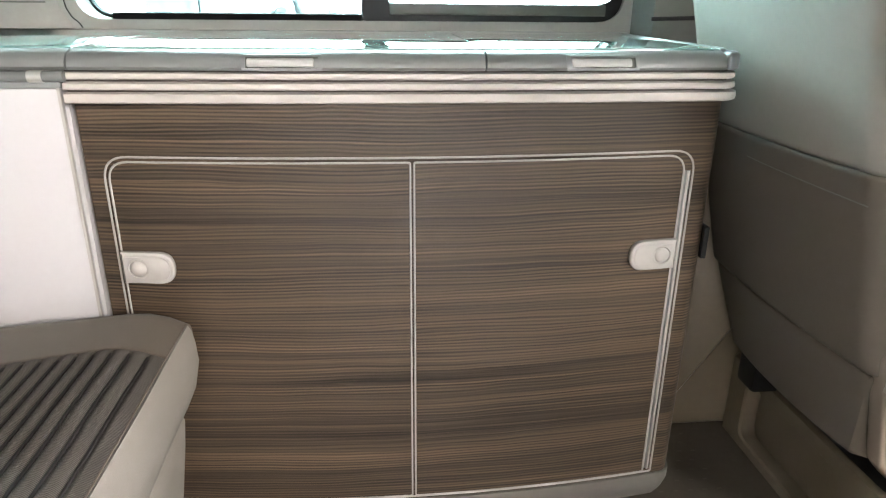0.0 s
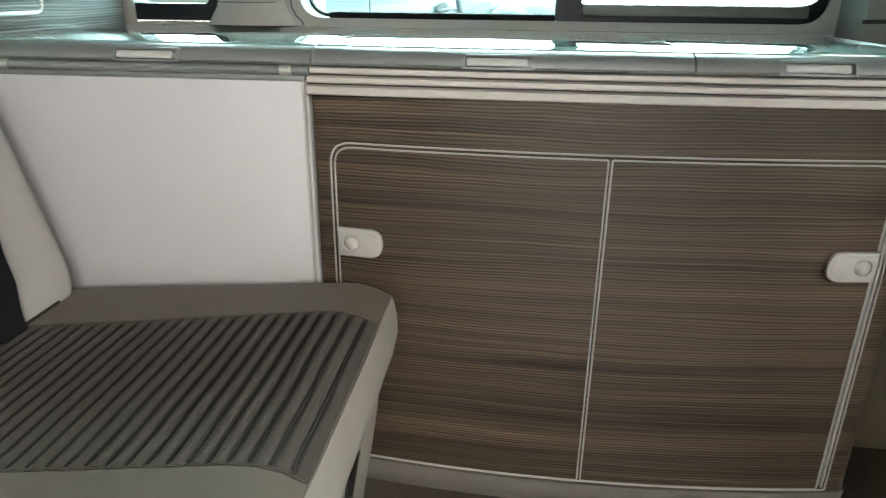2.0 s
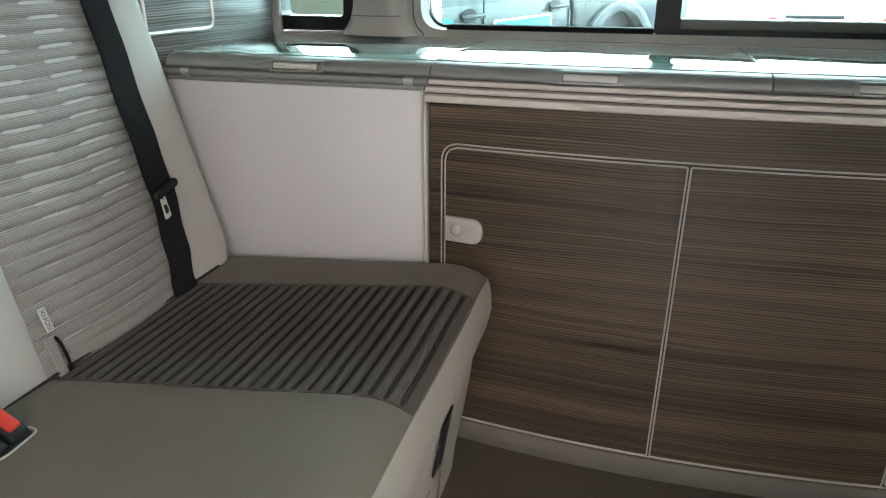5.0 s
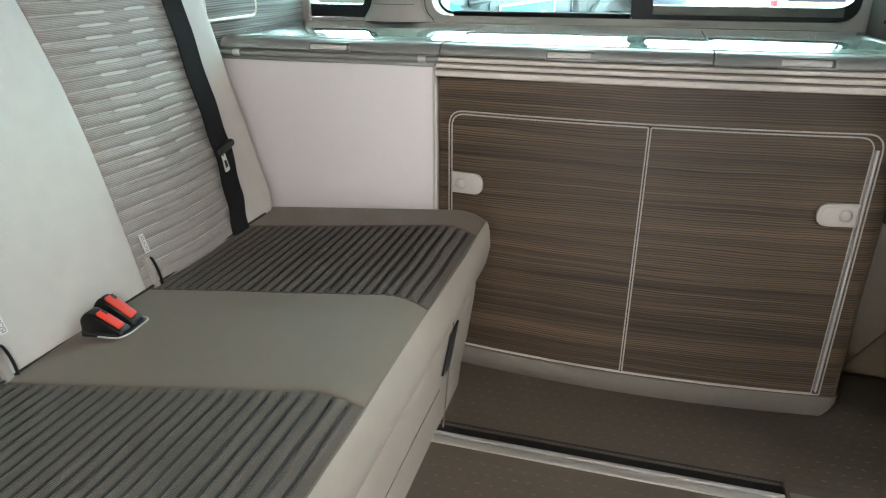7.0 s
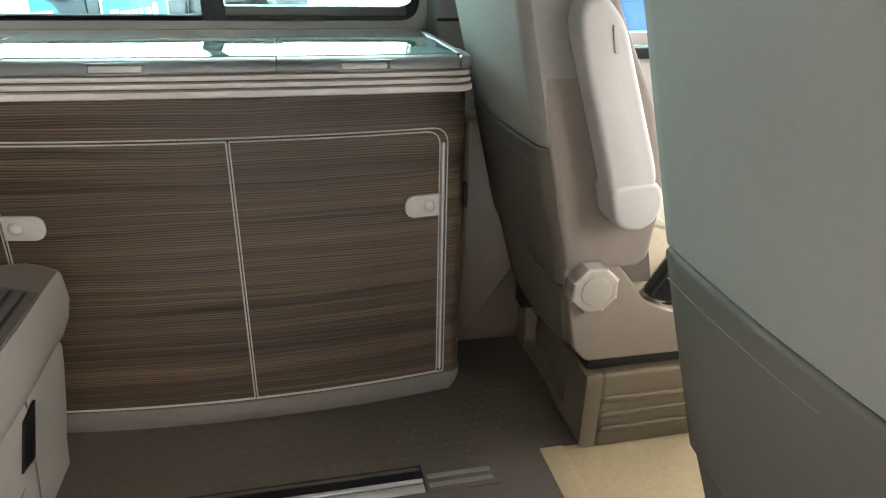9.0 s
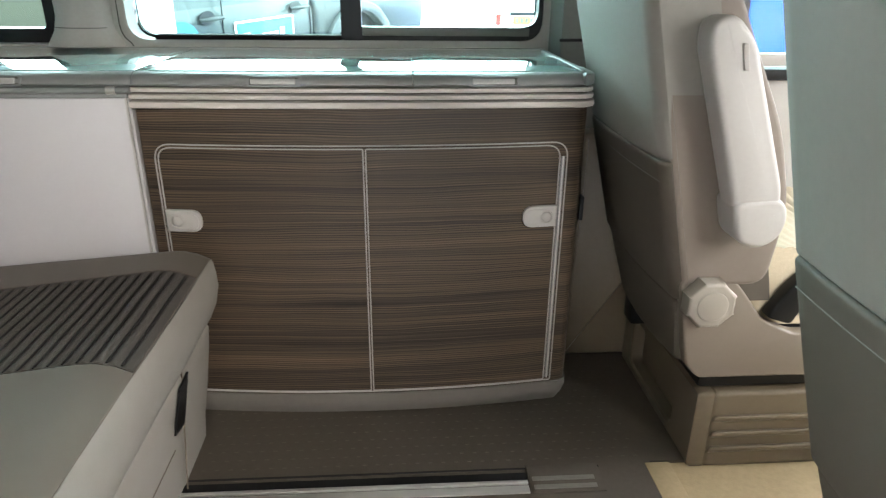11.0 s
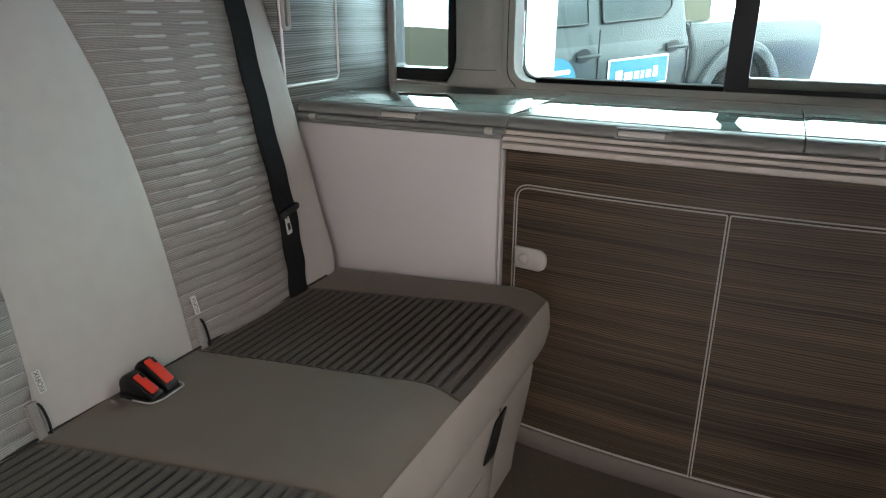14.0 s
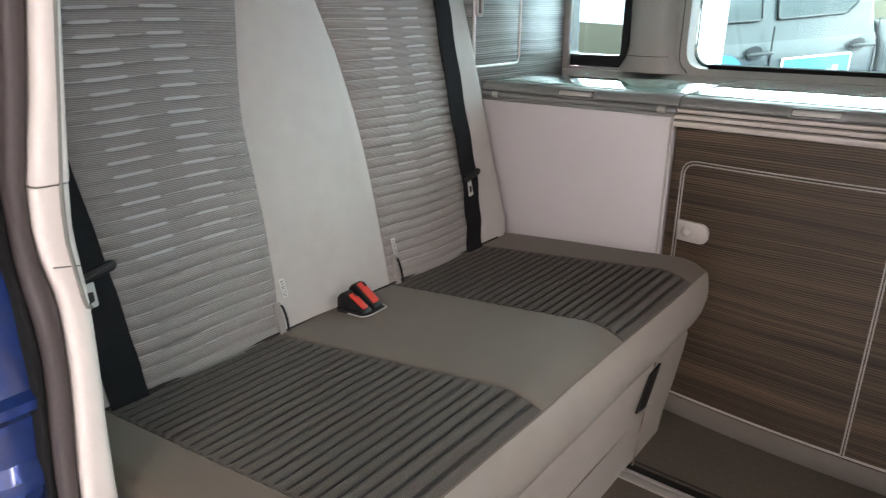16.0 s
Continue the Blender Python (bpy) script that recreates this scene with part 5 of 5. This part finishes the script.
    sg = part("sign", extrude(round_poly(rect(0.235, 0.895, 0.44, 0.663), 0.012), -0.012, -0.004, lambda a, b, w: put(a, w, b)), M_SIGNW, tr, "cyan sign with a white border", smooth=False)
    part("sign_face", extrude(rect(0.247, 0.883, 0.452, 0.651), -0.016, -0.011, lambda a, b, w: put(a, w, b)), M_SIGN, sg, "cyan face", smooth=False)
    for a0, a1, hgt in ((0.31, 0.39, 0.075), (0.405, 0.50, 0.055), (0.515, 0.575, 0.055), (0.59, 0.63, 0.055), (0.645, 0.71, 0.055), (0.725, 0.785, 0.08)):
        part("sign_bar", extrude(rect(a0, a1 - 0.012, 0.50, 0.50 + hgt), -0.019, -0.0155, lambda a, b, w: put(a, w, b)), M_SIGNW, sg, "white bar", smooth=False)
    cs = [(-0.29 + 0.20 * math.cos(a), 0.52 + 0.20 * math.sin(a)) for a in np.linspace(0, 2 * math.pi, 28, endpoint=False)]
    rs = part("round_sign", extrude(cs, -0.012, -0.004, lambda a, b, w: put(a, w, b)), M_SIGN, tr, "round cyan sign", smooth=False)
    for zz, a0, a1 in ((0.60, -0.36, -0.16), (0.54, -0.40, -0.15)):
        part("sign_bar", extrude(rect(a0, a1, zz, zz + 0.03), -0.016, -0.0115, lambda a, b, w: put(a, w, b)), M_SIGNW, rs, "white bar", smooth=False)
    return put


tput = pickup()
cp = Vector(tput(-0.73, -0.25, 0))
structure("showroom_column", extrude([(cp.x + 0.16 * math.cos(a), cp.y + 0.16 * math.sin(a)) for a in np.linspace(0, 2 * math.pi, 32, endpoint=False)], GZ, 4.0, XZY, 0.01), M_WALLW, "white round showroom column", "column", True)


def hatchback(o, yaw, paint, label, size=1.0, tall=1.0, bonnet=((0.75, 0.95), (1.6, 0.82), (1.95, 0.62))):
    """A small car: x forward, built on the ground at o; tall: how much higher its body is."""
    m = Matrix.Translation(o) @ pose(0, 0, 0, 0, 0, yaw).to_3x3().to_4x4() @ Matrix.Scale(size, 4)
    put = lambda a, w, b: tuple(m @ Vector((a, w, b * tall)))
    put_wheel = lambda a, w, b: tuple(m @ Vector((a, w, b)))
    c = thing("parked_car", o, label, "car", "parked cars")
    lower = [(-2.0, 0.25), (-2.02, 0.85), (-1.9, 0.95), *bonnet, (2.0, 0.28)]
    part("car_body", extrude(round_poly(lower, 0.12, 4), -0.86, 0.86, lambda a, b, w: put(a, w, b), 0.14, 5), paint, c)
    cab = [(-1.95, 0.93), (-1.6, 1.38), (-0.9, 1.46), (-0.1, 1.42), (0.85, 0.93)]
    part("cabin", extrude(round_poly(cab, [0.05, 0.15, 0.2, 0.2, 0.05], 4), -0.72, 0.72, lambda a, b, w: put(a, w, b), 0.10, 4), M_CARGLASS, c, "dark cabin glass")
    part("car_roof", extrude(round_poly([(-1.55, 1.385), (-0.9, 1.465), (-0.1, 1.425), (-0.1, 1.44), (-0.9, 1.485), (-1.6, 1.40)], 0.006), -0.62, 0.62, lambda a, b, w: put(a, w, b)), paint, c)
    for w in (-0.62, 0.62):
        part("headlight", extrude(round_poly([(w - 0.18, 0.62), (w + 0.18, 0.62), (w + 0.16, 0.76), (w - 0.14, 0.76)], 0.04), 1.72, 1.96, lambda a, b, x: put(x, a, b), 0.03), M_CHROME, c, "clear headlight")
    part("bumper", extrude(round_poly(rect(-0.8, 0.8, 0.28, 0.5), 0.05), 1.85, 2.06, lambda a, b, x: put(x, a, b), 0.04), paint, c)
    for s in (-1.25, 1.25):
        for w in (-0.86, 0.66):
            wheel(c, put_wheel, s, 0.31 * tall, 0.31 * tall, w, w + 0.2)
    return c


hatchback((-3.54, 1.74, GZ), 0, M_GOLDCAR, "gold off-roader parked in the bright showroom", 1.12, 1.22, ((0.75, 0.97), (1.72, 0.93), (1.98, 0.76)))
hatchback((4.6, 8.2, GZ), 200, M_BLUECAR, "blue hatchback parked in the showroom")
bv = thing("blue_van", (3.0, 3.6, GZ), "blue van parked close to the driver's door", "van")
part("van_body", extrude(round_poly([(1.6, GZ + 0.3), (5.6, GZ + 0.3), (5.7, GZ + 1.1), (5.0, GZ + 1.9), (1.9, GZ + 1.95), (1.6, GZ + 1.1)], 0.1), 2.7, 4.4, XYZ, 0.1, 4), M_BLUECAR, bv, "glossy blue van body")
part("side_glass", extrude(round_poly(rect(2.4, 4.6, GZ + 1.45, GZ + 1.78), 0.06), 2.69, 2.75, XYZ, 0.01), M_CARGLASS, bv, "dark side glass")
for wx in (2.4, 4.8):
    wheel(bv, lambda a, w, b: (a, w, b), wx, GZ + 0.32, 0.32, 2.68, 2.9)


# white van seen from behind
v = thing("white_van", (2.3, 10.0, GZ), "white van seen from behind with red lamps", "van")
part("van_body", extrude(round_poly([(1.30, GZ + 0.3), (3.25, GZ + 0.3), (3.25, GZ + 1.1), (3.15, GZ + 2.3), (1.40, GZ + 2.3), (1.30, GZ + 1.1)], 0.08), 9.0, 12.5, XYZ, 0.08, 4), M_WHITECAR, v, "white van body")
for x in (1.60, 2.95):
    part("tail_lamp", extrude(round_poly(rect(x - 0.06, x + 0.06, 0.36, 0.52), 0.02), 8.95, 9.03, XYZ, 0.01), M_LAMP, v, "red tail lamp")
part("rear_trim", box(1.75, 2.45, 8.97, 9.02, 0.50, 0.545, 0.008), M_BLACK, v, "dark plate trim")
np_ = part("number_plate", box(1.80, 2.28, 8.96, 8.995, 0.375, 0.48, 0.004), M_YELLOW, v, "yellow plate")
for k in range(6):
    part("plate_bar", box(1.84 + 0.07 * k, 1.88 + 0.07 * k, 8.955, 8.962, 0.395, 0.46), M_INK, np_, "dark bar", smooth=False)
part("window_glass", extrude(round_poly(rect(1.55, 3.0, GZ + 1.4, GZ + 2.0), 0.06), 8.96, 9.02, XYZ, 0.01), M_CARGLASS, v, "dark rear glass")
for x in (1.45, 2.9):
    part("wheel", extrude([(x + 0.1 + 0.12 * math.cos(a) , GZ + 0.31 + 0.31 * math.sin(a)) for a in np.linspace(0, 2 * math.pi, 20, endpoint=False)], 9.5, 9.7, XYZ, 0.02), M_TYRE, v, "black tyre")
structure("showroom_pole", tube([(1.45, 7.6, GZ), (1.45, 7.6, 3.5)], 0.035, 12), M_ALU, "thin grey showroom pole", "pole", True)

# unseen showroom shell behind the door opening; daylight comes from the kitchen side
# roof reaches to the van to cut sky light on the door side
structure("unseen_showroom_roof", box(-14, 14, -12, -1.33, 3.4, 3.6), M_WALLW, "unseen white showroom roof that holds back sky light", "ceiling")
structure("wall_showroom_back", box(-14, 14, -12.2, -12, GZ, 3.4), M_WALLW, "unseen white showroom wall", "wall")
structure("wall_showroom_left", box(-14.2, -14, -12.2, -1.4, GZ, 3.6), M_WALLW, "unseen white showroom wall", "wall")
# unseen, lengthened past the van to darken reflections in the truck
structure("unseen_wall_right", box(14, 14.2, -12.2, 10, GZ, 5.0), M_WALLW, "unseen white showroom wall", "wall")
